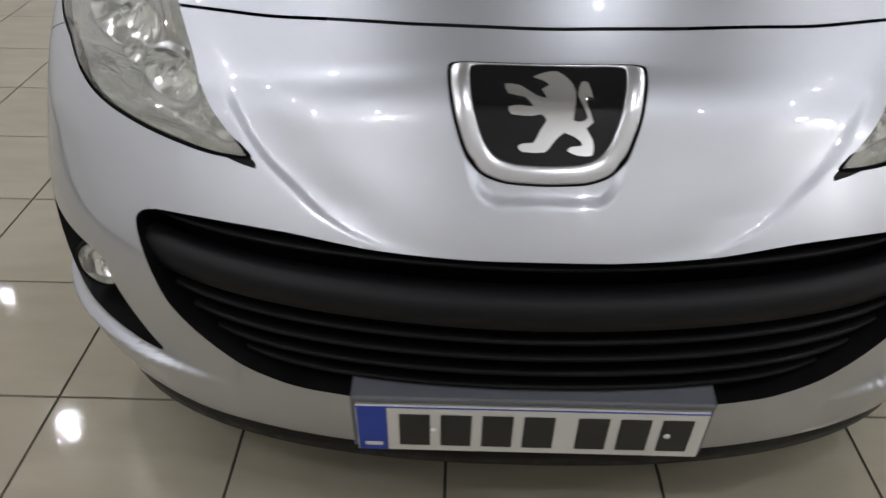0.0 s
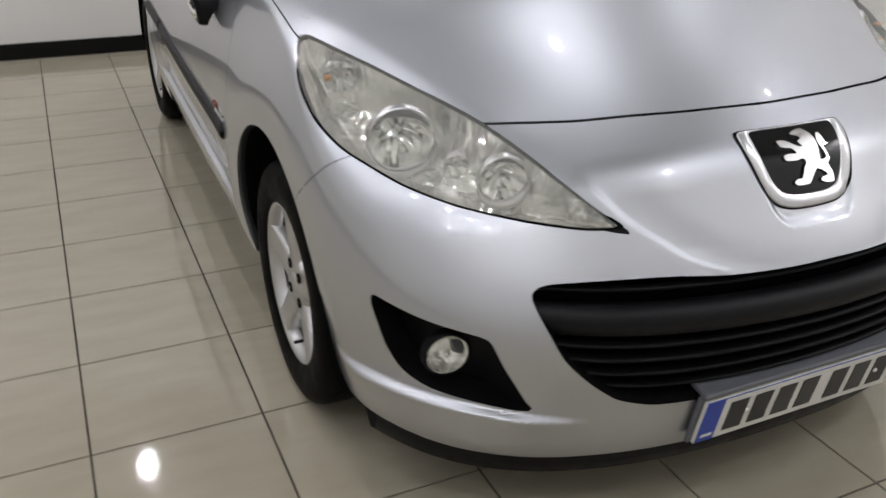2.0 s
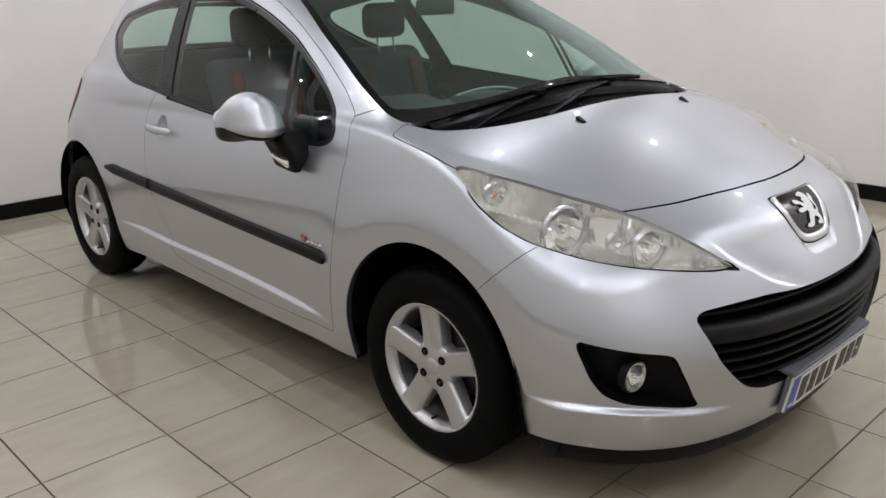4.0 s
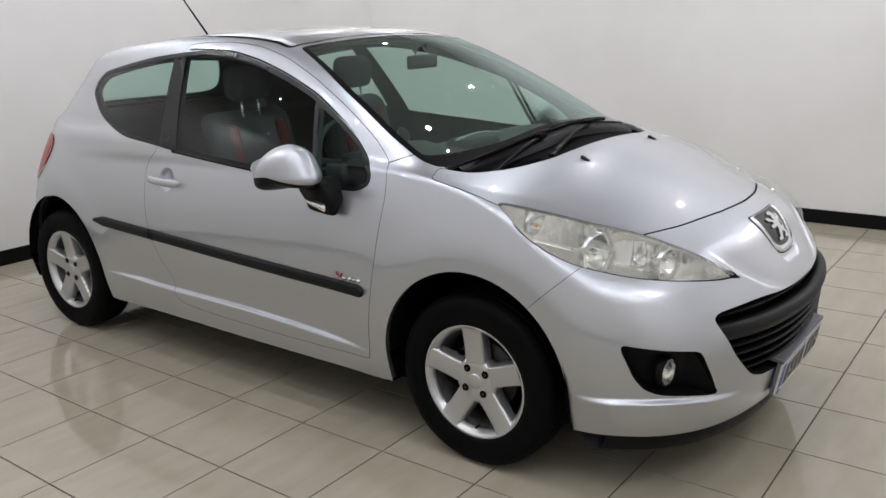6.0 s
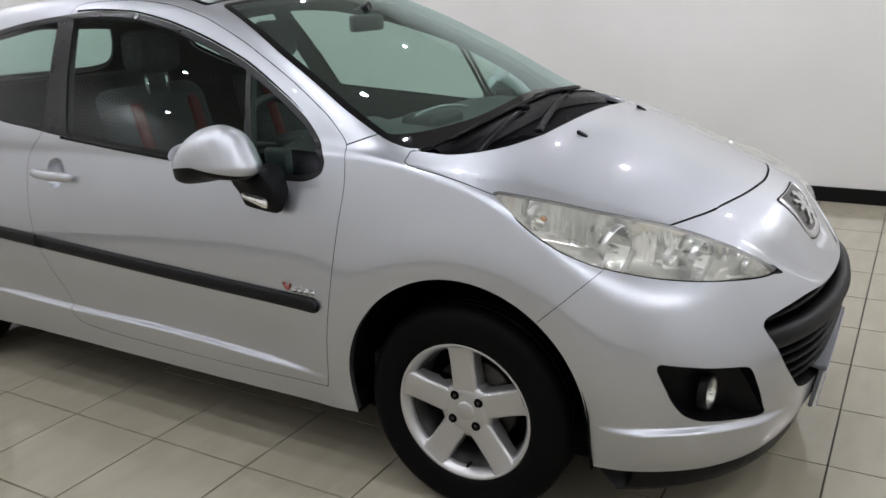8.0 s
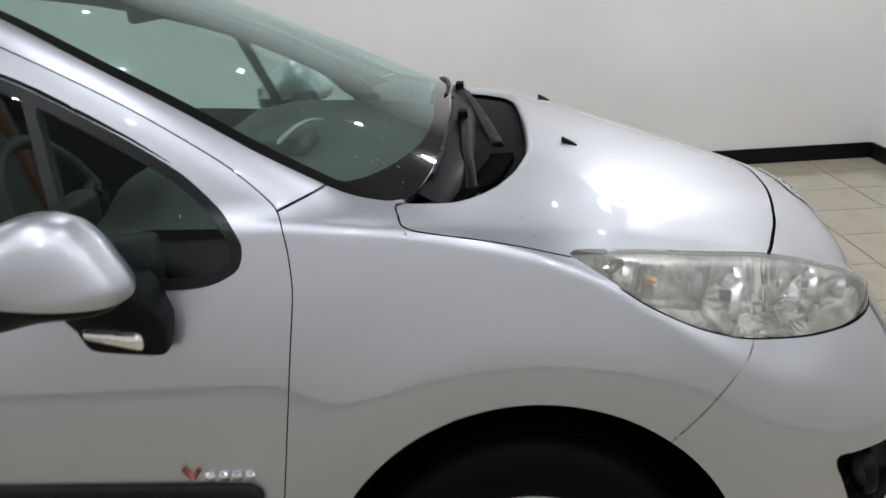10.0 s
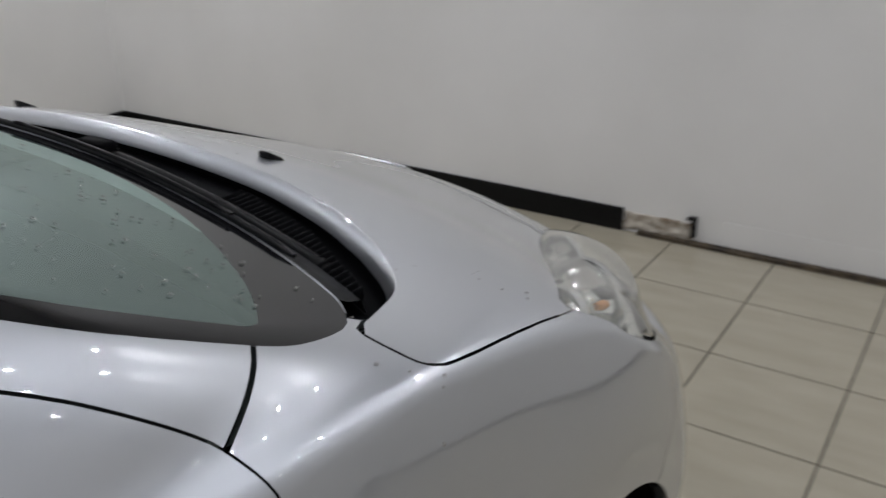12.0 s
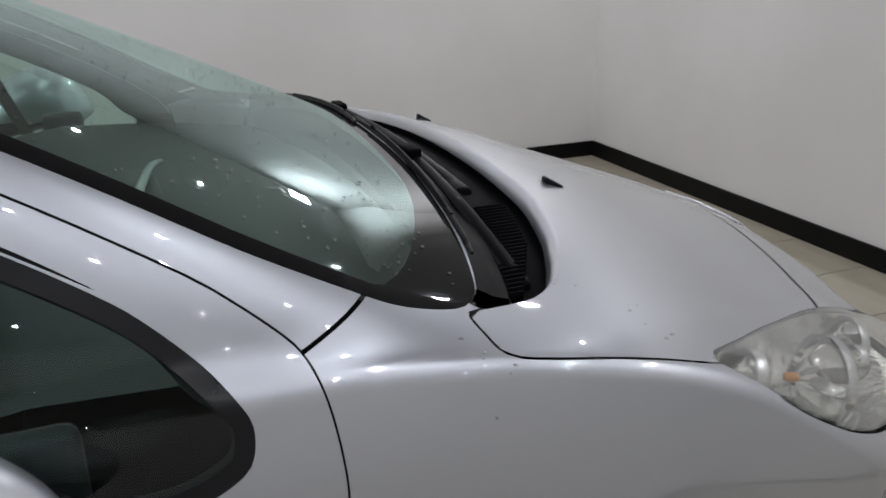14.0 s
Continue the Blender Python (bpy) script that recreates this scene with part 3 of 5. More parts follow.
GLAZING = outline((0.436, 0.962, 0.462, 1.002, 0.528, 1.066, 0.63, 1.13, 0.80, 1.217, 0.985, 1.283, 1.175, 1.335, 1.37, 1.370, 1.56, 1.379, 1.75, 1.366, 1.945, 1.344,
                   2.19, 1.302, 2.31, 1.275, 2.36, 1.225, 2.34, 1.170, 2.19, 1.088, 2.06, 1.045, 1.906, 1.008, 1.727, 0.990, 1.56, 0.971, 1.33, 0.953, 1.03, 0.932, 0.64, 0.902, 0.505, 0.900, 0.445, 0.923))
DOOR = outline((0.385, 1.01, 0.458, 1.073, 0.56, 1.137, 0.655, 1.190, 0.83, 1.275, 1.015, 1.346, 1.2, 1.392, 1.38, 1.410, 1.56, 1.411, 1.67, 1.400, 1.70, 1.36, 1.70, 1.20, 1.67, 1.0, 1.672, 0.966,
                1.732, 0.910, 1.745, 0.86, 1.74, 0.70, 1.715, 0.58, 1.66, 0.476, 1.62, 0.409, 1.606, 0.35, 1.565, 0.302, 1.45, 0.288, 1.25, 0.281, 0.8, 0.277, 0.474, 0.284,
                0.44, 0.30, 0.422, 0.437, 0.398, 0.59, 0.383, 0.694, 0.370, 0.793, 0.359, 0.889, 0.366, 0.963))
ROOF = outline((-0.2, 1.03, 0.0, 1.03, 0.3, 1.03, 0.545, 1.03, 0.548, 1.13, 0.535, 1.28, 0.52, 1.51, 0.50, 1.8, 0.45, 2.2, 0.36, 2.5, 0.2, 2.62, 0.0, 2.64, -0.2, 2.64))
BACK_WINDOW = outline((-0.2, 1.08, 0.0, 1.08, 0.40, 1.085, 0.47, 1.12, 0.43, 1.22, 0.38, 1.29, 0.34, 1.305, 0.0, 1.32, -0.2, 1.32))
TAIL_LAMP = outline((2.64, 0.950, 2.74, 0.965, 3.0, 0.91, 3.05, 0.80, 2.90, 0.72, 2.78, 0.745, 2.67, 0.83, 2.62, 0.90))
MOUTH = outline((-0.2, 0.590, 0.0, 0.590, 0.1, 0.589, 0.22, 0.591, 0.343, 0.599, 0.45, 0.599, 0.55, 0.594, 0.580, 0.578, 0.572, 0.540, 0.537, 0.465, 0.487, 0.410, 0.43, 0.365, 0.36, 0.342, 0.28, 0.337, 0.0, 0.333, -0.2, 0.333))
FOG = outline((0.800, 0.526, 0.786, 0.522, 0.735, 0.510, 0.665, 0.499, 0.648, 0.488, 0.63, 0.445, 0.59, 0.370, 0.572, 0.342, 0.60, 0.340, 0.66, 0.350, 0.73, 0.362, 0.765, 0.385, 0.787, 0.43, 0.802, 0.50))


def side_view(line):
    f = inside_of(line)
    return lambda p: np.where(p[:, 0] < -0.3, f(p[:, [1, 2]]), 0.2)


def plan_view(line, low):
    f = inside_of(line)
    return lambda p: np.where(p[:, 2] > low, f(np.stack([-p[:, 0], p[:, 1]], 1)), 0.2)


def nose_view(line):
    f = inside_of(line)
    return lambda p: np.where(p[:, 1] < -0.3, f(np.stack([-p[:, 0], p[:, 2]], 1)), 0.2)


def corner_view(line):
    f = inside_of(line)
    return lambda p: np.where(p[:, 1] < 0.2, f(np.stack([(p[:, 1] - p[:, 0]) * math.sqrt(0.5), p[:, 2]], 1)), 0.2)


def less(f, d):
    return lambda p: f(p) - d


def true_width(f):
    """Turns distance in a flat view into distance along the surface, near the line."""
    def at(p):
        v = f(p)
        near = np.where(np.abs(v) < 0.012)[0]
        s, e = p[near], 0.001
        g = np.stack([(f(s + np.eye(3)[i] * e) - f(s - np.eye(3)[i] * e)) / (2 * e) for i in range(3)], 1)
        n = normals_of(s)
        g = g - np.sum(g * n, 1)[:, None] * n
        v[near] = v[near] / np.clip(np.linalg.norm(g, axis=1), 0.12, 1.2)
        return v

    return at


def across(a, b):
    """Signed distance, in side view, to the line through a and b: negative in front of it."""
    (ay, az), (by, bz) = a, b
    s = math.hypot(by - ay, bz - az)
    return lambda p: ((p[:, 1] - ay) * (bz - az) - (p[:, 2] - az) * (by - ay)) / s


def arch(c, r):
    def at(p):
        y, z = p[:, 1] - c, p[:, 2] - 0.325
        return np.where(p[:, 0] < -0.45, np.where(z > 0, np.hypot(y, z), np.abs(y)) - r, 0.2)

    return at


sheet = Sheet(*body_sheet())
tri_n = np.cross(sheet.p[sheet.polys[9000][1]] - sheet.p[sheet.polys[9000][0]], sheet.p[sheet.polys[9000][2]] - sheet.p[sheet.polys[9000][0]])
if np.dot(tri_n, normals_of(sheet.p[[sheet.polys[9000][0]]])[0]) < 0:
    sheet.polys = [tuple(reversed(q)) for q in sheet.polys]

GAP = 0.0011
sheet.cut(lambda p: p[:, 2] - 0.205, "under")
sheet.cut(arch(-0.003, 0.361), "well")
sheet.cut(arch(2.515, 0.358), "well")
lamp_f = true_width(corner_view(HEADLAMP))
lower_half = lambda p: np.where(p[:, 2] < 0.745 + 0.25 * (p[:, 1] - p[:, 0]) * math.sqrt(0.5), 1.0, 0.15)
sheet.cut(lambda p: lamp_f(p) + 0.0014 * lower_half(p), "lens")
sheet.cut(lambda p: lamp_f(p) - 0.0042 * lower_half(p), "lamp_gap")
sheet.cut(corner_view(WEDGE), "wedge")
sheet.cut(nose_view(MOUTH), "mouth")
sheet.cut(nose_view(FOG), "fog")
bonnet_f = true_width(plan_view(BONNET, 0.72))
bonnet_gap = lambda p: np.interp(p[:, 1], (-0.5, -0.3), (0.0036, 0.0016))   # wider along the nose
sheet.cut(lambda p: bonnet_f(p) + bonnet_gap(p), "bonnet")
sheet.cut(lambda p: bonnet_f(p) - bonnet_gap(p), "bonnet_gap")
screen_f = plan_view(SCREEN, 0.95)
FRIT = spline((-0.2, 0.150, 0.0, 0.148, 0.30, 0.142, 0.44, 0.156, 0.60, 0.212, 0.68, 0.262, 0.72, 0.30))
sheet.cut(lambda p: np.maximum(screen_f(p) + 0.022, FRIT(-p[:, 0]) - p[:, 1]), "screen")
sheet.cut(screen_f, "frit")
sheet.cut(plan_view(COWL, 0.9), "cowl", ("body", "bonnet_gap"))
glazing_f = side_view(GLAZING)
sheet.cut(glazing_f, "frame")
sheet.cut(less(glazing_f, -0.018), "quarter_pane", ("frame",))
sheet.cut(across((1.655, 0.988), (1.751, 1.357)), "frame", ("quarter_pane",))
sheet.cut(less(glazing_f, -0.017), "door_pane", ("frame",))
sheet.cut(lambda p: -across((1.535, 0.979), (1.673, 1.357))(p), "frame", ("door_pane",))
sheet.cut(across((0.722, 0.957), (0.797, 1.200)), "corner_pane", ("door_pane",))
sheet.cut(lambda p: -across((0.702, 0.957), (0.777, 1.200))(p), "frame", ("corner_pane",))
door_f = side_view(DOOR)
sheet.cut(less(door_f, -GAP), "door")
sheet.cut(lambda p: np.where(p[:, 0] < -0.3, np.hypot((p[:, 1] - 1.590) / 0.95, p[:, 2] - 0.846) - 0.050, 0.2), "dish", ("door",))
sheet.cut(less(door_f, GAP), "door_gap")
roof_f = plan_view(ROOF, 1.2)
sheet.cut(less(roof_f, -0.006), "roof")
sheet.cut(less(roof_f, 0.006), "gutter")
sheet.cut(side_view(TAIL_LAMP), "tail_lamp")
back_f = inside_of(BACK_WINDOW)
sheet.cut(lambda p: np.where(p[:, 1] > 2.4, back_f(np.stack([-p[:, 0], p[:, 2]], 1)), 0.2), "back_pane")
seam = across((-0.239, 0.611), (-0.385, 0.748))
sheet.cut(lambda p: np.where(p[:, 1] < 0.1, seam(p) + 0.0009, 0.2), "front")
sheet.cut(lambda p: np.where(p[:, 1] < 0.1, seam(p) - 0.0009, 0.2), "front_gap")
sheet.retag(lambda c: c[2] < 0.60 and c[1] < -0.1, "front", ("front_gap",))
seam2 = across((0.384, 1.003), (0.310, 1.029))
sheet.cut(lambda p: np.where((p[:, 1] < 0.6) & (p[:, 2] > 0.9), -seam2(p) + 0.0020, 0.2), "pillar")
sheet.cut(lambda p: np.where((p[:, 1] < 0.6) & (p[:, 2] > 0.9), -seam2(p) - 0.0020, 0.2), "pillar_gap")
sheet.retag(lambda c: c[1] < 0.25 or c[2] < 0.985, "body", ("pillar", "pillar_gap"))
sheet.retag(lambda c: c[1] < 0.42, "wing", ("body",))


# ---- the car ----
car = tagged(new("car"), "silver three-door hatchback with black side mouldings on a tiled showroom floor", "car")


def lathe(profile, segments=64, cap=False):
    """Points and faces of a profile of (radius, x) turned about the x axis."""
    p, f = [], []
    n = len(profile)
    for k in range(segments):
        a = 2 * math.pi * k / segments
        p += [(x, r * math.cos(a), r * math.sin(a)) for r, x in profile]
    for k in range(segments):
        m = (k + 1) % segments
        f += [(k * n + i, k * n + i + 1, m * n + i + 1, m * n + i) for i in range(n - 1)]
    if cap:
        f.append(tuple(k * n for k in range(segments)))
    return np.array(p), f


def tube(line, radius, sides=8, squash=1.0, closed=False):
    """Points and faces of a tube along a line of 3D points; radius may vary along it."""
    line = [Vector(v) for v in line]
    n = len(line)
    r = radius if isinstance(radius, (list, tuple, np.ndarray)) else [radius] * n
    p, f = [], []
    for i, c in enumerate(line):
        d = (line[min(i + 1, n - 1)] - line[max(i - 1, 0)]).normalized()
        up = Vector((0, 0, 1)) if abs(d.z) < 0.9 else Vector((0, 1, 0))
        s = d.cross(up).normalized()
        u = s.cross(d)
        for k in range(sides):
            a = 2 * math.pi * k / sides
            p.append(tuple(c + s * (math.cos(a) * r[i]) + u * (math.sin(a) * r[i] * squash)))
    for i in range(n - 1):
        for k in range(sides):
            m = (k + 1) % sides
            f.append((i * sides + k, i * sides + m, (i + 1) * sides + m, (i + 1) * sides + k))
    f.append(tuple(range(sides)))
    f.append(tuple(reversed(range((n - 1) * sides, n * sides))))
    return np.array(p), f


def rounded(x0, x1, y0, y1, z0, z1, r, seg=3):
    """A box with rounded edges as points and faces."""
    bm = box(x0, x1, y0, y1, z0, z1, r, seg)
    bm.verts.index_update()
    p = np.array([v.co[:] for v in bm.verts])
    f = [tuple(v.index for v in q.verts) for q in bm.faces]
    bm.free()
    return p, f


def join(*sets):
    p, f = [], []
    for a, b in sets:
        k = sum(len(s) for s in p)
        p.append(np.array(a))
        f += [tuple(i + k for i in q) for q in b]
    return np.vstack(p), f


# painted panels
sheet_part("bonnet", [sheet.take(("bonnet",))], paint, car, "smooth silver bonnet", both=True)
bumper = sheet_part("front_bumper", [sheet.take(("front",))], paint, car, "silver front bumper with a wide grille mouth", both=True)
sheet_part("roof", [sheet.take(("roof",))], paint, car, both=True)
sheet_part("cowl", [sheet.take(("cowl",), 0.034)], tray_black, car, "black scuttle tray under the windscreen", both=True)
p, f = sheet.rim(("cowl",), 0.012)
m = len(p) // 2
edge, nrm = p[:m], normals_of(p[:m])
inward = np.stack([edge[:, 0] * -0.15, 0.24 - edge[:, 1], 0 * edge[:, 0]], 1)
inward -= np.sum(inward * nrm, 1)[:, None] * nrm
inward *= (np.clip((0.712 - np.abs(edge[:, 0])) / 0.14, 0.06, 1) / (np.linalg.norm(inward, axis=1) + 1e-9))[:, None]
p = np.vstack([edge + inward * a - nrm * b for a, b in ((0, 0), (0.004, 0.0012), (0.009, 0.0045), (0.0125, 0.010), (0.0135, 0.022))])
f = [tuple(i % m + m * (k + (1 if i >= m else 0)) for i in q) for k in range(4) for q in f]
plain_part("bonnet_edge", p, f, paint, car, "rolled silver lip of the bonnet", both=True)
p, f = sheet.rim(("cowl",), 0.075)
m = len(p) // 2
p[:m] = p[:m] * 0.84 + p[m:] * 0.16
plain_part("scuttle_wall", p, f, tray_black, car, "black side of the scuttle tray", both=True)
p, f = rounded(-0.70, 0.70, -0.11, 0.30, 0.78, 0.93, 0.01)
plain_part("scuttle_box", p, f, tray_black, car, "black well under the scuttle tray")
for k in (False, True):
    sheet_part("front_wing", [sheet.take(("wing",))], paint, car, mirror=k)
    sheet_part("side_panel", [sheet.take(("body", "pillar"))], paint, car, "silver rear quarter, sill and roof pillars", mirror=k)
    sheet_part("panel_gap", [sheet.take(("bonnet_gap", "door_gap", "front_gap", "pillar_gap", "gutter"), 0.008)], gap_black, car, "dark gaps between the panels", mirror=k)
    sheet_part("tail_lamp", [sheet.take(("tail_lamp",), -0.004)], lamp_red, car, "red tail lamp", mirror=k)
    sheet_part("lining", [sheet.take(("body", "pillar", "roof", "door", "frame"), 0.03)], dark_trim, car, "dark cabin lining", mirror=k)
    sheet_part("quarter_window", [sheet.take(("quarter_pane",), 0.003)], side_glass, car, "fixed tinted quarter window", mirror=k)
    sheet_part("window_surround", [sheet.take(("frame",), 0.001)], pillar_black, car, "glossy black window surround", mirror=k)
    door = sheet_part("door", [sheet.take(("door",))], paint, car, "silver closed door", mirror=k)
    sheet_part("window_pane", [sheet.take(("door_pane",), 0.005)], side_glass, door, "tinted door window", mirror=k)
    sheet_part("corner_pane", [sheet.take(("corner_pane",), 0.003)], side_glass, door, "small fixed corner window", mirror=k)
    # wheel arch lips and liners
    for c, r in ((-0.003, 0.361), (2.515, 0.358)):
        line = [(c + r, z) for z in np.linspace(0.215, 0.315, 6)] + [(c + r * math.cos(a), 0.325 + r * math.sin(a)) for a in np.linspace(0, math.pi, 49)]
        line = np.array(line + [(c - r, z) for z in np.linspace(0.315, 0.215, 6)])
        edge = np.stack([-hit_x(line[:, 0], line[:, 1]), line[:, 0], line[:, 1]], 1)
        m = len(edge)
        turned = edge + np.array([0.020, 0, 0])
        deeper = edge + np.array([0.026, 0, 0]) + np.stack([0 * line[:, 0], line[:, 0] - c, np.maximum(line[:, 1] - 0.325, 0)], 1) * 0.03
        g = [(a * m + i, a * m + i + 1, (a + 1) * m + i + 1, (a + 1) * m + i) for a in (0, 1) for i in range(m - 1)]
        plain_part("arch_lip", np.vstack([edge, turned, deeper]), g, paint, car, mirror=k)
    for c, r, xo in ((-0.003, 0.366, -0.848), (2.515, 0.363, -0.822)):
        q, g = [], []
        for i in range(33):
            a = math.pi * i / 32
            for x in (xo, -0.60, -0.45):
                q.append((x, c + math.cos(a) * r, 0.325 + math.sin(a) * r))
        for j in (-1, 1):
            for x in (xo + 0.03, -0.60, -0.45):
                q.append((x, c + j * r, 0.20))
        g = [(i * 3 + m, i * 3 + m + 1, i * 3 + m + 4, i * 3 + m + 3) for i in range(32) for m in (0, 1)]
        g += [(0, 1, 103, 102), (1, 2, 104, 103), (96, 97, 100, 99), (97, 98, 101, 100)]
        n = len(q)
        q += [(-0.45, c + math.cos(math.pi * i / 32) * r, 0.325 + math.sin(math.pi * i / 32) * r) for i in range(33)]
        g.append(tuple(range(n, n + 33)))
        plain_part("wheel_well", q, g, gap_black, car, "black wheel well lining", mirror=k)

sheet_part("back_window", [sheet.take(("back_pane",), 0.002)], side_glass, car, "tinted rear window", both=True)
sheet_part("windscreen", [sheet.take(("screen",), 0.001)], screen_glass, car, "raked tinted windscreen with water drops", both=True)
sheet_part("windscreen_border", [sheet.take(("frit",), 0.001)], gloss_black, car, "black windscreen border", both=True)
p, f = rounded(-0.70, 0.70, -0.60, 2.95, 0.15, 0.30, 0.03)
plain_part("underbody", p, f, gap_black, car, "dark underbody")

# grille mouth
p, f = sheet.rim(("mouth",), 0.095)
# painted edge turned into the mouth, coloured black for the shade there
plain_part("mouth_edge", p, f, black, bumper, both=True)
xs, zs = np.linspace(-0.62, 0.62, 40), np.linspace(0.30, 0.63, 8)
gx, gz = np.meshgrid(xs, zs)
gy = hit_y(np.abs(gx), gz) + 0.085
p = np.stack([gx, gy, gz], -1).reshape(-1, 3)
f = [(i * 40 + j, i * 40 + j + 1, (i + 1) * 40 + j + 1, (i + 1) * 40 + j) for i in range(7) for j in range(39)]
plain_part("grille_back", p, f, gap_black, bumper, "black space behind the grille")
mouth_side = spline((0.335, 0.38, 0.365, 0.435, 0.41, 0.492, 0.465, 0.54, 0.54, 0.575, 0.60, 0.588))


def bar(name, z, half, inset, deep, mat, label="", droop=0.0, grow=0.0):
    """A grille bar that follows the nose from side to side."""
    w = float(mouth_side(z)) + 0.022
    p, f = [], []
    n = 49
    ring = [(-0.9, 0.0), (-0.7, -0.6), (0, -0.9), (0.7, -0.75), (1.0, -0.1), (0.9, 1.0), (-0.9, 1.0)]
    for i in range(n):
        x = -w + 2 * w * i / (n - 1)
        zc = z + droop * (x / w) ** 2
        h = half * (1 + grow * (1 - (x / w) ** 2))
        y = float(hit_y(abs(x), zc)) + inset + 0.026 * (abs(x) / w) ** 6
        for a, b in ring:
            p.append((x, y + deep * (b + 0.9) / 1.9, zc + h * a))
    m = len(ring)
    for i in range(n - 1):
        for k in range(m):
            j = (k + 1) % m
            f.append((i * m + k, i * m + j, (i + 1) * m + j, (i + 1) * m + k))
    f.append(tuple(reversed(range(m))))
    f.append(tuple(range((n - 1) * m, n * m)))
    return plain_part(name, p, f, mat, bumper, label)


bar("bumper_bar", 0.519, 0.030, -0.004, 0.05, grey_black, "thick grained black bumper bar", 0.006)
bar("grille_slat", 0.571, 0.006, 0.018, 0.035, black, "black grille slat", 0.004)
for z in (0.470, 0.438, 0.404, 0.370):
    bar("grille_slat", z, 0.006, 0.014, 0.04, black, "black grille slat", 0.006)

# lower lip
p, f = [], []
xs = np.linspace(-0.775, 0.775, 61)
ring = [(-0.0135, 0.208), (-0.011, 0.185), (0.000, 0.155), (0.03, 0.138), (0.08, 0.19)]
for x in xs:
    y = float(hit_y(abs(x), 0.195))
    p += [(x, y + a + 0.012, z) for a, z in ring]
f = [(i * 5 + k, i * 5 + k + 1, i * 5 + k + 6, i * 5 + k + 5) for i in range(60) for k in range(4)]
plain_part("bumper_lip", p, f, black, bumper, "black spoiler lip under the bumper")

# fog lamps
for k in (False, True):
    pp, ff, nn = sheet.take(("fog",))
    deep = np.clip((-pp[:, 0] - 0.56) / 0.10, 0.1, 1) * 0.062
    pocket = plain_part("fog_pocket", pp - nn * deep[:, None], ff, black, bumper, "black plastic fog lamp pocket", mirror=k)
    p, f = sheet.rim(("fog",), 0.06)
    plain_part("pocket_edge", p, f, black, pocket, mirror=k)
    c = np.array([-0.694, -0.634, 0.427])
    turn = Matrix.Rotation(radians(-6), 3, "Z") @ Matrix.Rotation(radians(90), 3, "Z")

    def placed(pf, at=c, rot=turn):
        return np.array([tuple(rot @ Vector(v)) for v in pf[0]]) + at, pf[1]

    q = placed(lathe([(0.0, 0.030), (0.02, 0.026), (0.034, 0.014), (0.041, 0.0)], 40))
    dish = plain_part("fog_lamp", q[0], q[1], bezel, pocket, "round clear fog lamp", mirror=k)
    q = placed(lathe([(0.0, -0.012), (0.02, -0.009), (0.036, -0.001), (0.042, 0.006)], 40))
    plain_part("fog_lens", q[0], q[1], lens_glass, dish, mirror=k)
    q = placed(lathe([(0.041, -0.002), (0.044, -0.003), (0.047, 0.004), (0.047, 0.02)], 40))
    plain_part("fog_ring", q[0], q[1], black, dish, mirror=k)
    q = placed(lathe([(0.0, -0.004), (0.006, -0.002), (0.008, 0.006), (0.006, 0.02)], 16))
    plain_part("fog_bulb", q[0], q[1], chrome, dish, mirror=k)

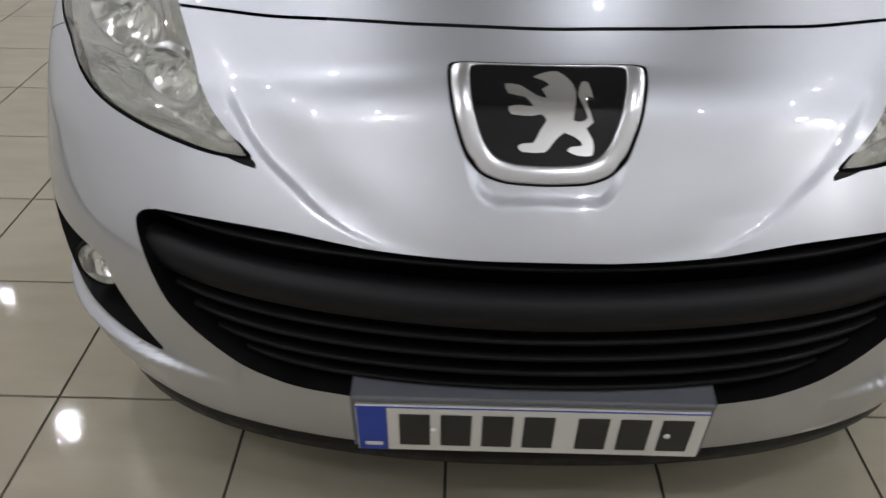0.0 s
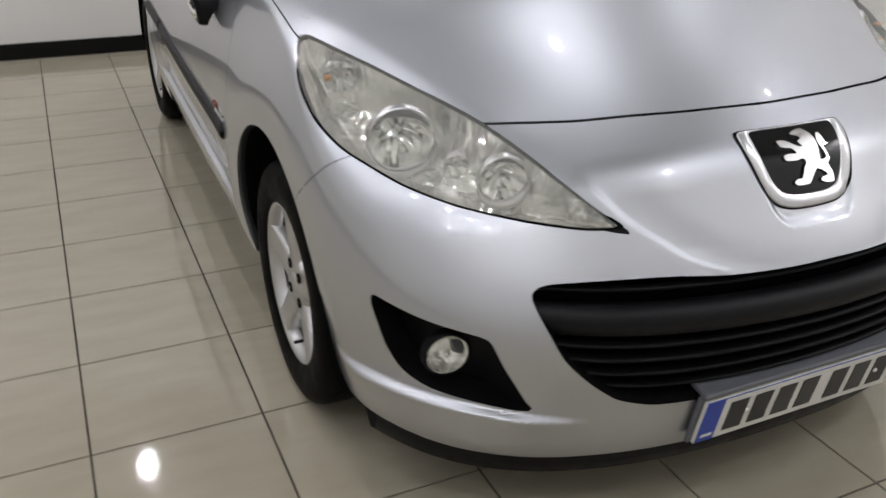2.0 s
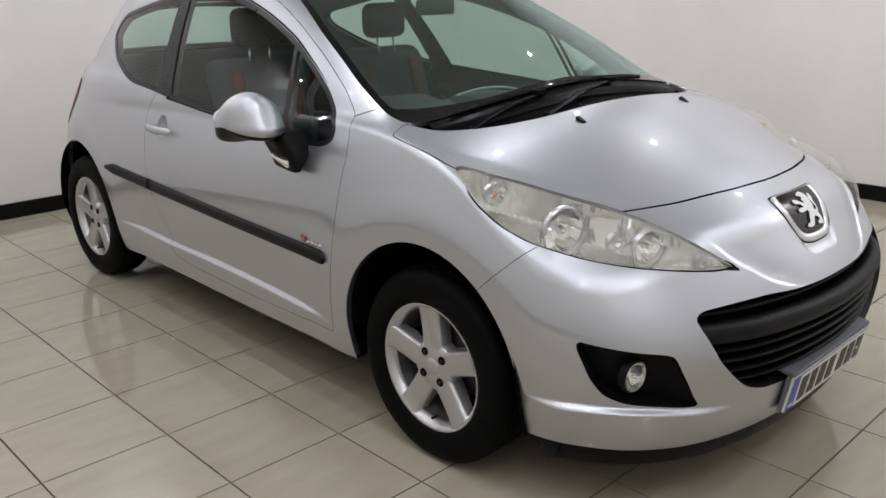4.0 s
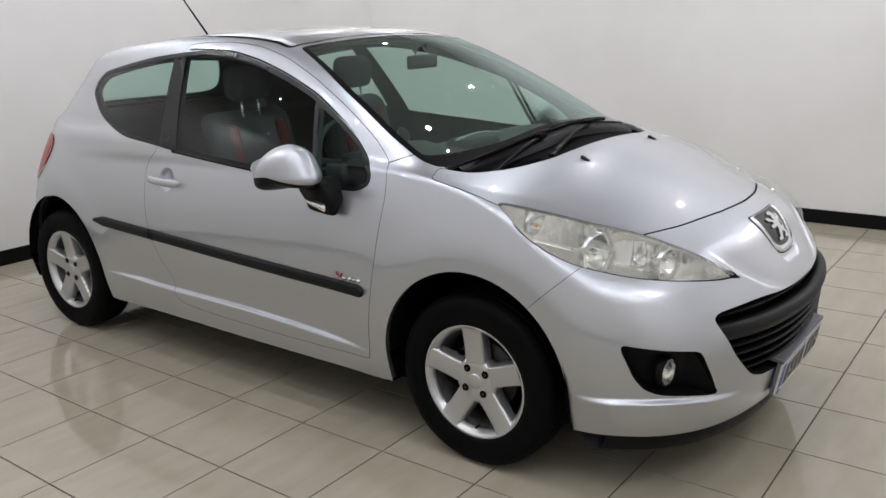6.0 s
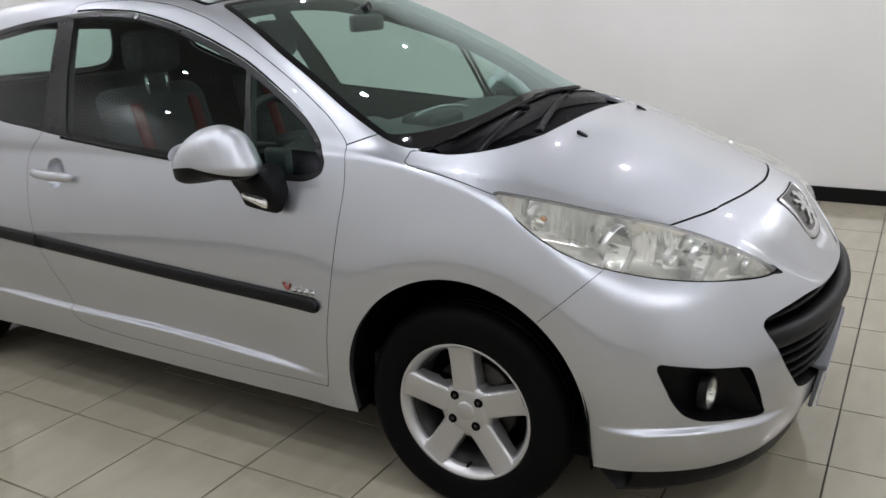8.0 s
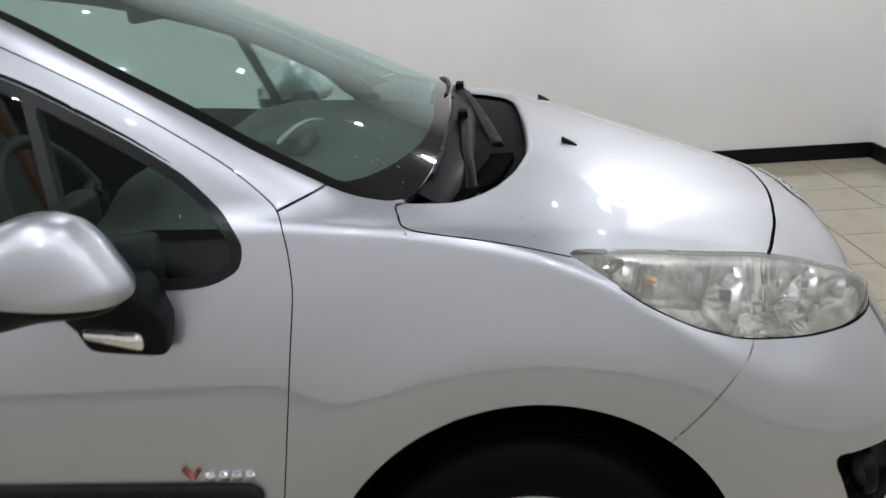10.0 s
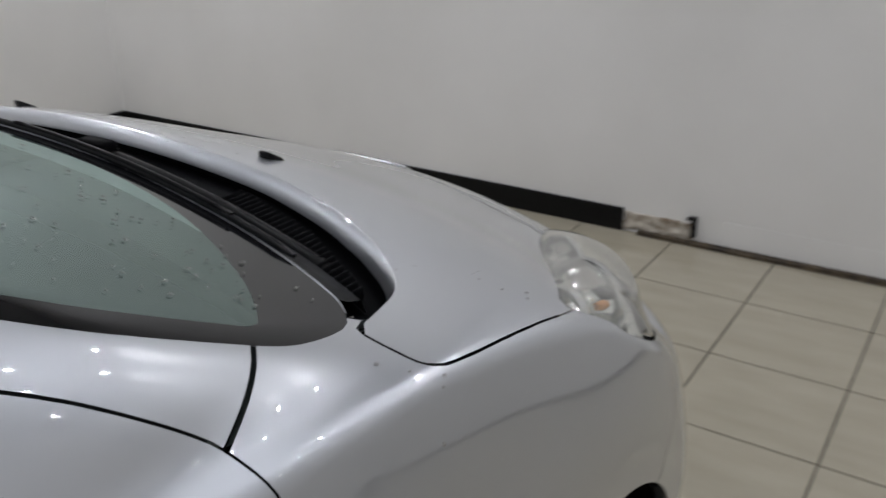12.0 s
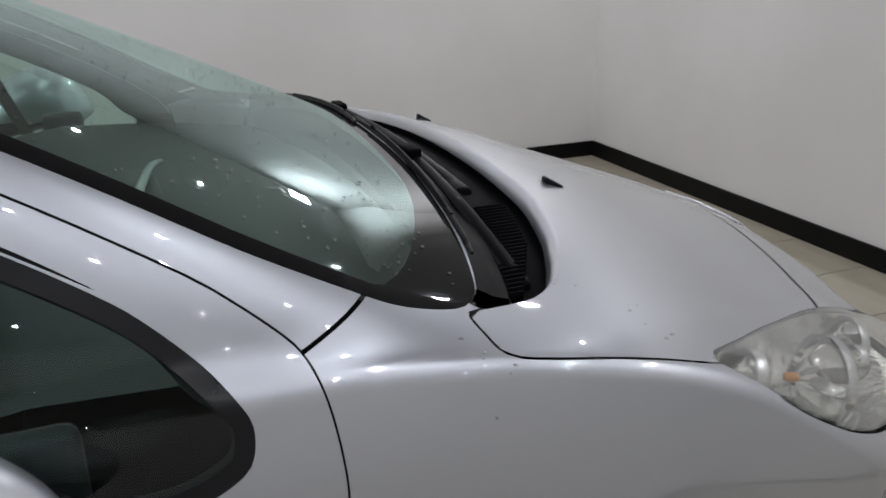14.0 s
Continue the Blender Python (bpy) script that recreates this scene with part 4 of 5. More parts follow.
# headlamps
for k in (False, True):
    lens_p, lens_f, lens_n = sheet.take(("lens",))
    # how far each point lies inside the edge of the lens, which swells towards its middle
    e = -inside_of(HEADLAMP)(np.stack([(lens_p[:, 1] - lens_p[:, 0]) * math.sqrt(0.5), lens_p[:, 2]], 1))
    swell = 0.026 * (1 - (1 - np.clip(e / 0.055, 0, 1)) ** 2)
    lamp_ = plain_part("headlamp", lens_p + lens_n * swell[:, None], lens_f, lens_glass, car, "large swept-back clear headlamp with chrome reflectors", mirror=k)
    sheet_part("lamp_gasket", [sheet.take(("lamp_gap",), 0.004)], gap_black, lamp_, "black gasket", mirror=k)
    sheet_part("lamp_corner", [sheet.take(("wedge",), 0.003)], black, lamp_, "black corner trim", mirror=k)
    # housing behind the lens, deeper in its middle
    deep = 0.010 + 0.095 * np.clip(e / 0.024, 0, 1) ** 0.8
    plain_part("lamp_housing", lens_p - lens_n * deep[:, None], lens_f, bezel, lamp_, "bright metallised lamp housing", mirror=k)
    for u, z, r, name in ((0.192, 0.772, 0.066, "main_reflector"), (0.075, 0.752, 0.024, "park_reflector"), (-0.020, 0.738, 0.046, "dip_reflector"), (-0.158, 0.699, 0.023, "side_reflector"), (0.378, 0.852, 0.034, "indicator_reflector")):
        x = np.linspace(0.3, 0.86, 400)
        y = u / math.sqrt(0.5) - x
        i = np.argmin(np.abs(body(np.stack([x, y, np.full(400, z)], 1))))
        c = np.array([-x[i] + 0.020, y[i] + 0.020 + 0.45 * r, z - 0.010])
        rot = Matrix.Rotation(radians(-14), 3, "Z") @ Matrix.Rotation(radians(90), 3, "Z") @ Matrix.Rotation(radians(-8), 3, "Y")

        def seat_at(pts_):
            return np.array([tuple(rot @ Vector(v)) for v in pts_]) + c

        prof = [(0.008, r * 0.80), (r * 0.35, r * 0.70), (r * 0.62, r * 0.50), (r * 0.82, r * 0.26), (r * 0.95, 0.0)]
        pq, fq = lathe(prof, 48)
        ang = np.arctan2(pq[:, 2], pq[:, 1])
        rad = np.hypot(pq[:, 1], pq[:, 2])
        pq[:, 0] += 0.0035 * np.sign(np.cos(ang * 4 + 0.6)) * (rad < r * 0.93) * (rad > r * 0.2)   # stepped facets
        bowl = plain_part(name, seat_at(pq), fq, reflector, lamp_, "round chrome reflector bowl", mirror=k)
        pq, fq = lathe([(r * 0.94, 0.003), (r * 0.95, -0.002), (r * 0.985, -0.003), (r * 1.02, 0.0), (r * 1.03, 0.014)], 48)
        plain_part("bowl_ring", seat_at(pq), fq, satin, bowl, "bright ring round the bowl", mirror=k)
        pq, fq = lathe([(0.0, -0.006), (r * 0.15, -0.002), (r * 0.19, r * 0.25), (r * 0.14, r * 0.75)], 20)
        plain_part("bulb", seat_at(pq), fq, chrome, bowl, "shaded bulb", mirror=k)

        def crescent(name_, start, stop, r0, r1, x0, x1, mat, label):
            turns = np.radians(np.linspace(start, stop, 25))
            swell = np.sin(np.linspace(0, math.pi, 25)) ** 0.7
            rows = [(x0 + 0.004, 0.0), (x0, 0.04), (x1, 0.96), (x1 + 0.006, 1.0)]
            pts_ = [(x_, (r0 + (r1 - r0) * w_ * g_) * math.cos(a_), (r0 + (r1 - r0) * w_ * g_) * math.sin(a_)) for x_, w_ in rows for a_, g_ in zip(turns, swell)]
            fcs = [(a_ * 25 + i_, a_ * 25 + i_ + 1, (a_ + 1) * 25 + i_ + 1, (a_ + 1) * 25 + i_) for a_ in range(3) for i_ in range(24)]
            plain_part(name_, seat_at(pts_), fcs, mat, bowl, label, mirror=k)

        if r > 0.04:
            crescent("bowl_shelf", 188, 352, r * 1.06, r * 1.32, -0.003, -0.010, shelf_grey, "pale grey shelf under the bowl")
            # added crescent stands in for the dark reflection high in the bowl
            crescent("upper_facet", 165, 25, r * 0.90, r * 0.52, r * 0.10, r * 0.40, dark_reflection, "dark crescent painted as a reflection in the upper bowl")
    pq, fq = lathe([(0.0, -0.009), (0.0045, -0.0075), (0.0065, -0.002), (0.0065, 0.004), (0.005, 0.010)], 20)
    rot = Matrix.Rotation(radians(60), 3, "Z") @ Matrix.Rotation(radians(-25), 3, "X")
    pq = np.array([tuple(rot @ Vector(v)) for v in pq]) + np.array([-0.772, -0.216, 0.851])
    plain_part("indicator_bulb", pq, fq, amber, lamp_, "amber indicator bulb", mirror=k)


# badge on the nose
def on_nose(pairs, lift):
    p = np.array(pairs, float).reshape(-1, 2)
    y = hit_y(np.abs(p[:, 0]), p[:, 1])
    q = np.stack([p[:, 0], y, p[:, 1]], 1)
    s = q * np.array([1, 1, 1])
    return q + normals_of(s) * lift


half_badge = outline((0.0, 0.797, 0.112, 0.796, 0.129, 0.788, 0.121, 0.745, 0.104, 0.703, 0.084, 0.682, 0.052, 0.673, 0.0, 0.671), closed=False, sub=5)
rim_out = np.vstack([half_badge, flip(np.c_[half_badge, half_badge[:, 0]])[::-1][1:-1, :2]])


def badge_ring(t):
    """The outline of the badge drawn in towards its field, which meets it along the top."""
    return np.stack([rim_out[:, 0] * (1 - 0.19 * t), 0.796 - (0.796 - rim_out[:, 1]) * (1 - 0.17 * t) - 0.001 * t], 1)


def ring_strip(loops):
    n = len(loops[0])
    p = np.vstack(loops)
    f = [(a * n + i, a * n + (i + 1) % n, (a + 1) * n + (i + 1) % n, (a + 1) * n + i) for a in range(len(loops) - 1) for i in range(n)]
    return p, f


p, f = ring_strip([on_nose(badge_ring(a), b) for a, b in ((-0.03, 0.0), (0.0, 0.004), (0.07, 0.0058), (0.5, 0.0062), (0.90, 0.0060), (0.98, 0.0045), (1.0, 0.002))])
badge = plain_part("badge", p, f, satin, car, "black nose badge in a bright U-shaped frame")
inner = badge_ring(1.0)
centre = np.array([0.0, 0.748])
p, f = ring_strip([on_nose((inner - centre) * k + centre, 0.004) for k in (1.0, 0.75, 0.5, 0.25, 0.02)])
plain_part("badge_plate", p, f, gloss_black, badge, "black badge field")
p, f = ring_strip([on_nose(badge_ring(-0.22) + np.array([0, 0.002]), 0.0012), on_nose(badge_ring(-0.02), 0.0016)])
plain_part("badge_shadow_gap", p, f, gap_black, badge)


# a plain bright shape with limbs, one solid piece
EMBLEM = outline((-0.020, 0.785, -0.005, 0.789, 0.012, 0.790, 0.027, 0.783, 0.035, 0.773, 0.035, 0.759, 0.033, 0.743, 0.045, 0.742, 0.051, 0.746, 0.045, 0.759,
                  0.038, 0.769, 0.043, 0.781, 0.052, 0.780, 0.058, 0.766, 0.050, 0.768, 0.050, 0.761, 0.059, 0.741, 0.050, 0.734, 0.059, 0.720, 0.059, 0.703,
                  0.039, 0.703, 0.026, 0.708, 0.031, 0.713, 0.044, 0.714, 0.042, 0.720, 0.021, 0.729, 0.006, 0.716, -0.004, 0.706, -0.033, 0.706, -0.039, 0.712,
                  -0.031, 0.716, -0.018, 0.717, -0.010, 0.732, -0.002, 0.743, -0.010, 0.749, -0.021, 0.747, -0.048, 0.748, -0.052, 0.756, -0.036, 0.758, -0.020, 0.757,
                  -0.030, 0.766, -0.052, 0.769, -0.057, 0.778, -0.037, 0.777, -0.016, 0.768, -0.002, 0.766, -0.009, 0.774, 0.001, 0.778, -0.007, 0.782), sub=2)
p, f = ring_strip([on_nose(EMBLEM, 0.003), on_nose(EMBLEM, 0.009)])
p = np.vstack([p, on_nose(EMBLEM, 0.0091)])
f.append(tuple(range(2 * len(EMBLEM), 3 * len(EMBLEM))))
plain_part("emblem", p, f, chrome, badge, "plain chrome emblem shape")

# number plate with bars for its characters
plate_m = pose(0.0, -0.848, 0.2885, 10)   # leans forward over the bumper


def flat_box(name, x0, x1, z0, z1, y0, y1, mat, parent, label="", r=0.0008):
    p, f = rounded(x0, x1, y0, y1, z0, z1, r, 1)
    p = np.array([tuple(plate_m @ Vector(v)) for v in p])
    return plain_part(name, p, f, mat, parent, label, smooth=False)


plate = flat_box("number_plate", -0.26, 0.26, -0.0555, 0.0555, -0.004, 0.004, plate_white, car, "white number plate with a blue band")
flat_box("plate_holder", -0.268, 0.268, -0.060, 0.0595, 0.0045, 0.016, holder_grey, plate, "grey plate holder", 0.002)
flat_box("holder_top", -0.266, 0.266, 0.060, 0.074, -0.003, 0.055, holder_grey, plate, "sloping grey top of the plate holder", 0.003)
flat_box("plate_edge", -0.26, 0.26, 0.0528, 0.0556, -0.0052, -0.0042, plate_blue, plate)
flat_box("blue_band", -0.2585, -0.214, -0.054, 0.052, -0.0052, -0.0042, plate_blue, plate, "blue band")
flat_box("band_mark", -0.249, -0.222, -0.041, -0.033, -0.0062, -0.0053, plate_white, plate)
for x in (-0.196, -0.134, -0.072, -0.010, 0.070, 0.132, 0.194):
    flat_box("character_bar", x, x + 0.046, -0.040, 0.038, -0.0056, -0.0042, plate_black, plate, "plain black bar")
for x in (-0.145, 0.205):
    p, f = lathe([(0.0, -0.009), (0.004, -0.008), (0.006, -0.0045)], 16)
    p = np.array([tuple(plate_m @ Matrix.Rotation(radians(90), 4, "Z") @ Vector(v)) for v in p]) + np.array([x, 0, 0.0])
    plain_part("plate_screw", p, f, plate_white, plate)


# ---- wheels ----
def make_wheel(y, x, mirror):
    """Five broad spokes on a fifteen inch rim; x is the middle of the tyre."""
    def put(pf):
        p = np.array(pf[0]) + np.array([x, y, 0.309 + GROUND])
        return p, pf[1]

    p, f = put(lathe([(0.166, 0.075), (0.172, 0.02), (0.176, -0.03), (0.1805, -0.052)], 72))
    barrel = p, f
    lip = [(0.1805, -0.052), (0.182, -0.060), (0.190, -0.074), (0.197, -0.082), (0.203, -0.084), (0.206, -0.079), (0.203, -0.070)]
    sets, spokes = [lathe(lip, 72)], []
    for i in range(5):
        a = math.pi / 2 + 2 * math.pi * i / 5 + 0.05
        c, s = math.cos(a), math.sin(a)
        p, f = [], []
        # section: flat face with turned-down edges
        for r, w, face, back in ((0.030, 0.040, -0.066, -0.02), (0.070, 0.037, -0.068, -0.02), (0.110, 0.036, -0.070, -0.022), (0.150, 0.0365, -0.073, -0.03), (0.180, 0.0385, -0.0755, -0.035), (0.1935, 0.041, -0.0805, -0.045)):
            for t, d in ((-1.12, back), (-1.05, face + 0.012), (-0.94, face + 0.001), (-0.80, face), (0.80, face), (0.94, face + 0.001), (1.05, face + 0.012), (1.12, back)):
                p.append((d, -c * r - s * w * t, s * r - c * w * t))
        m = 8
        f = [(k * m + j, k * m + j + 1, (k + 1) * m + j + 1, (k + 1) * m + j) for k in range(5) for j in range(m - 1)]
        spokes.append(put((np.array(p), f)))
    sets.append(lathe([(0.0, -0.069), (0.045, -0.0685), (0.074, -0.067), (0.082, -0.058), (0.084, -0.02)], 48))
    p, f = put(join(*sets))
    wheel = plain_part("wheel", p, f, alloy, car, "silver five-spoke alloy wheel", mirror=mirror)
    plain_part("rim_barrel", *barrel, barrel_grey, wheel, "dull grey rim barrel", mirror=mirror)
    for p, f in spokes:
        plain_part("spoke", p, f, alloy, wheel, mirror=mirror)
    tread = [(0.198, -0.070), (0.204, -0.084), (0.222, -0.091), (0.250, -0.0945), (0.276, -0.093), (0.292, -0.086), (0.302, -0.074), (0.3075, -0.060)]
    groove = []
    for g in (-0.040, -0.013, 0.013, 0.040):
        groove += [(0.309, g - 0.005), (0.302, g - 0.004), (0.302, g + 0.004), (0.309, g + 0.005)]
    p, f = put(lathe(tread + groove + [(r, -w) for r, w in reversed(tread)], 72))
    plain_part("tyre", p, f, rubber, wheel, "black rubber tyre", mirror=mirror)
    p, f = put(lathe([(0.02, -0.004), (0.125, -0.004), (0.128, 0.0), (0.128, 0.018)], 40))
    plain_part("brake_disc", p, f, disc_iron, wheel, "worn iron brake disc", mirror=mirror)
    p, f = put(rounded(-0.035, 0.05, 0.075, 0.15, -0.05, 0.07, 0.012))
    plain_part("brake_caliper", p, f, gap_black, wheel, mirror=mirror)
    # black disc added for the shaded space behind the spokes
    p, f = put(lathe([(0.0, 0.03), (0.17, 0.03)], 40))
    plain_part("wheel_back", p, f, gap_black, wheel, mirror=mirror)
    for i in range(4):
        a = math.pi / 4 + math.pi / 2 * i + 0.12
        q = lathe([(0.0, -0.0702), (0.0108, -0.0702), (0.0124, -0.0716), (0.0136, -0.0680)], 20)
        p, f = put((q[0] + np.array([0, 0.052 * math.cos(a), 0.052 * math.sin(a)]), q[1]))
        ob = plain_part("bolt_hole", p, f, gap_black, wheel, "dark wheel bolt recess", mirror=mirror)
        q = lathe([(0.0, -0.0685), (0.005, -0.068), (0.0065, -0.064)], 6)
        p, f = put((q[0] + np.array([-0.004, 0.052 * math.cos(a), 0.052 * math.sin(a)]), q[1]))
        plain_part("wheel_bolt", p, f, disc_iron, ob, mirror=mirror)
    p, f = put(lathe([(0.0, -0.0735), (0.020, -0.073), (0.026, -0.0705), (0.028, -0.068)], 32))
    plain_part("centre_cap", p, f, alloy, wheel, mirror=mirror)
    q = lathe([(0.0, -0.085), (0.004, -0.084), (0.0045, -0.06)], 10)
    p, f = put((q[0] + np.array([0, -0.01, -0.165]), q[1]))
    plain_part("valve", p, f, rubber, wheel, mirror=mirror)


for k in (False, True):
    make_wheel(0.0, -0.745, k)
    make_wheel(2.54, -0.722, k)

# ---- fittings of the body ----
TRIM_LINE = outline((0.535, 1.076, 0.63, 1.134, 0.80, 1.221, 0.985, 1.287, 1.175, 1.339, 1.37, 1.374, 1.56, 1.383, 1.66, 1.380), closed=False, sub=9)
doors = [o for o in car.children if o.name.startswith("door")]
for k in (False, True):
    door = doors[1 if k else 0]

    # black side mouldings
    def moulding(y0, y1, name, parent, round_front):
        p, f = [], []
        ys = np.concatenate([y0 + 0.03 * np.linspace(0, 1, 9) ** 1.6, np.linspace(y0 + 0.05, y1, 31)])
        ring = [(-1.0, 0.000), (-0.92, 0.008), (-0.6, 0.0135), (0.0, 0.0150), (0.55, 0.0135), (0.9, 0.009), (1.0, 0.000)]
        for i, y in enumerate(ys):
            zc = 0.546 + (y - 0.44) * 0.0375
            h = 0.024
            if round_front:
                h *= math.sqrt(max(0.02, 1 - max(0, (0.464 - y) / 0.0243) ** 2))
            else:
                h *= min(1.0, 0.35 + (y1 - y) / 0.10)
            p += [(d, y, zc + a * h) for a, d in ring]
        p = np.array(p)
        p[:, 0] = -hit_x(p[:, 1], p[:, 2]) - p[:, 0] + 0.001
        m = len(ring)
        f = [(i * m + j, i * m + j + 1, (i + 1) * m + j + 1, (i + 1) * m + j) for i in range(39) for j in range(m - 1)]
        f += [tuple(range(m)), tuple(reversed(range(39 * m, 40 * m)))]
        return plain_part(name, p, f, grey_black, parent, "grained black side moulding", mirror=k)

    moulding(0.440, 1.708, "moulding", door, True)
    moulding(1.716, 2.150, "rear_moulding", car, False)

    # door handle over a round dish
    dish = []
    faces = []
    for i, r in enumerate((0.0515, 0.0500, 0.044, 0.030, 0.0)):
        for j in range(36):
            a = 2 * math.pi * j / 36
            y, z = 1.590 + r * 0.95 * math.cos(a), 0.846 + r * math.sin(a)
            dish.append((-float(hit_x(y, z)) + (-0.0006, 0.0, 0.012, 0.022, 0.026)[i], y, z))
    faces = [(i * 36 + j, i * 36 + (j + 1) % 36, (i + 1) * 36 + (j + 1) % 36, (i + 1) * 36 + j) for i in range(4) for j in range(36)]
    plain_part("handle_dish", dish, faces, paint, door, "round dish behind the handle", mirror=k)
    line = []
    for t in np.linspace(0, 1, 14):
        y, z = 1.70 - 0.212 * t, 0.843 - 0.004 * t
        line.append((-float(hit_x(y, z)) - 0.008 - 0.026 * math.sin(math.pi * min(1, max(0, t))) ** 0.5, y, z))
    r = [0.008] + [0.0165] * 12 + [0.008]
    p, f = tube(line, r, 12)
    q = np.array(line).repeat(12, 0)
    p[:, 0] = q[:, 0] + (p[:, 0] - q[:, 0]) * 0.55
    plain_part("handle", p, f, paint, door, "silver pull handle", mirror=k)

    # trim name: one red letter shape and plain bright bars
    def on_side(y, z, d):
        return (-float(hit_x(y, z)) - d, y, z)

    letters = []
    for a, b in (((0.568, 0.603), (0.553, 0.583)), ((0.553, 0.583), (0.540, 0.601))):
        letters.append(tube([on_side(*a, 0.002), on_side(*b, 0.002)], 0.0038, 6, 1.2))
    p, f = join(*letters)
    plain_part("red_letter", p, f, badge_red, door, "small red letter", mirror=k)
    for y in (0.531, 0.508, 0.486, 0.463):
        p, f = tube([on_side(y, 0.587, 0.001), on_side(y - 0.016, 0.586, 0.001)], 0.0085, 6, 1.0)
        plain_part("letter_bar", p, f, chrome, door, "small bright bar", mirror=k)

    # chrome-free sill strip under the door window
    line = [on_side(y, z - 0.003, 0.000) for y, z in zip(np.linspace(0.62, 1.56, 30), np.interp(np.linspace(0.62, 1.56, 30), (0.505, 0.64, 1.03, 1.33, 1.56), (0.899, 0.902, 0.932, 0.953, 0.971)))]
    p, f = tube(line, [0.001, 0.003, 0.005] + [0.0065] * 27, 8, 1.0)
    plain_part("window_seal", p, f, black, door, "black rubber window seal", mirror=k)
    # drip moulding over the door
    line = [on_side(y, z, -0.001) for y, z in TRIM_LINE]
    p, f = tube(line, list(np.interp(np.arange(len(line)), (0, 14), (0.0004, 0.004))), 8)
    plain_part("window_trim", p, f, gloss_black, door, "glossy black trim over the door window", mirror=k)

    # door mirror: a peaked cap over a black tray, thickest in the middle
    cap = outline((0.838, 0.948, 0.825, 0.985, 0.795, 1.018, 0.757, 1.046, 0.714, 1.067, 0.674, 1.076, 0.643, 1.074, 0.612, 1.062, 0.586, 1.034, 0.568, 1.002, 0.550, 0.968,
                   0.553, 0.948, 0.578, 0.930, 0.604, 0.926, 0.670, 0.922, 0.749, 0.907, 0.801, 0.901, 0.832, 0.912), sub=3)
    cap[:, 0] = 0.55 + (cap[:, 0] - 0.55) * 0.95
    m, steps = len(cap), 30
    mid = np.array([0.70, 0.965])
    p = []
    for i in range(steps):
        u = -math.cos(math.pi * i / (steps - 1))
        q = max(0.0, 1 - abs(u) ** 2.6) ** 0.45 * 0.97 + 0.03
        if u > 0:
            q = 0.55 * q + 0.45 * (1 - 0.45 * u)   # the side towards the door stays full
        ring = (cap - mid) * q + mid + np.array([-0.010, -0.004]) * u
        p += [(-0.958 + 0.088 * u, y, z) for y, z in ring]
    faces = [(i * m + j, (i + 1) * m + j, (i + 1) * m + (j + 1) % m, i * m + (j + 1) % m) for i in range(steps - 1) for j in range(m)]
    faces += [tuple(range(m)), tuple(reversed(range((steps - 1) * m, steps * m)))]
    is_low = [np.mean([v % m for v in q]) > 34 or (len(q) == 4 and max(v % m for v in q) - min(v % m for v in q) > 9) for q in faces]
    shell = plain_part("mirror_shell", p, [q for q, k_ in zip(faces, is_low) if not k_], paint, car, "silver door mirror on a black foot", mirror=k)
    inset = (np.array(p) - np.array([-0.958, 0.70, 0.955])) * np.array([0.97, 0.985, 0.985]) + np.array([-0.958, 0.70, 0.955])
    plain_part("mirror_base", inset, [q for q, k_ in zip(faces, is_low) if k_], black, shell, "black underside", mirror=k)
    gl = [(-0.955 + 0.056 * math.cos(t), 0.815 - 0.01 * math.cos(t), 0.985 + 0.030 * math.sin(t)) for t in np.linspace(0, 2 * math.pi, 28, endpoint=False)]
    plain_part("mirror_glass", gl, [tuple(range(28))], chrome, shell, "mirror glass", smooth=False, mirror=k)
    prof = outline((0.705, 0.905, 0.650, 0.940, 0.600, 0.942, 0.570, 0.912, 0.549, 0.868, 0.549, 0.830, 0.560, 0.815, 0.615, 0.820, 0.668, 0.829, 0.686, 0.862), sub=3)
    q1 = np.array([(-float(hit_x(y, z)) + 0.004, y, z) for y, z in prof])
    low_down = np.clip((0.875 - q1[:, 2]) / 0.05, 0, 1) * 0.62
    q1[:, 0] = q1[:, 0] * (1 - low_down) - 0.880 * low_down   # hangs clear of the door below
    q2 = np.array([(-0.880 - 0.025 * max(0, (z - 0.87) / 0.07), y, z) for y, z in prof])
    q3 = (q2 - q2.mean(0)) * np.array([1, 0.96, 0.95]) + q2.mean(0) + np.array([-0.008, 0, 0])
    pts_, fcs = ring_strip([q1, q2, q3])
    fcs.append(tuple(range(60, 90)))
    plain_part("mirror_foot", pts_, fcs, black, shell, "black mirror foot", mirror=k)
    p, f = rounded(-0.795, -0.765, 0.575, 0.668, 0.885, 0.985, 0.014, 3)
    plain_part("mirror_control", p, f, dark_trim, door, "dark mirror control behind the corner window", mirror=k)
    p, f = rounded(-0.899, -0.873, 0.582, 0.676, 0.838, 0.866, 0.0115)
    p[:, 2] += (p[:, 1] - 0.63) * 0.16 + np.where(p[:, 2] < 0.85, (p[:, 1] - 0.63) * 0.12, 0)
    plain_part("side_indicator", p, f, bezel, shell, "clear side indicator", mirror=k)

# bonnet washer jets, wipers, cowl grille
for x in (-0.297, 0.297):
    z = float(hit_z(abs(x), -0.14))
    p, f = rounded(x - 0.010, x + 0.010, -0.156, -0.124, z - 0.004, z + 0.009, 0.004)
    p[:, 2] = z - 0.004 + (p[:, 2] - z + 0.004) * np.clip((p[:, 1] + 0.166) / 0.026, 0.4, 1.1)   # wedge, low in front
    p[:, 2] += (p[:, 1] + 0.141) * 0.28
    plain_part("washer_jet", p, f, black, car, "small black washer jet")


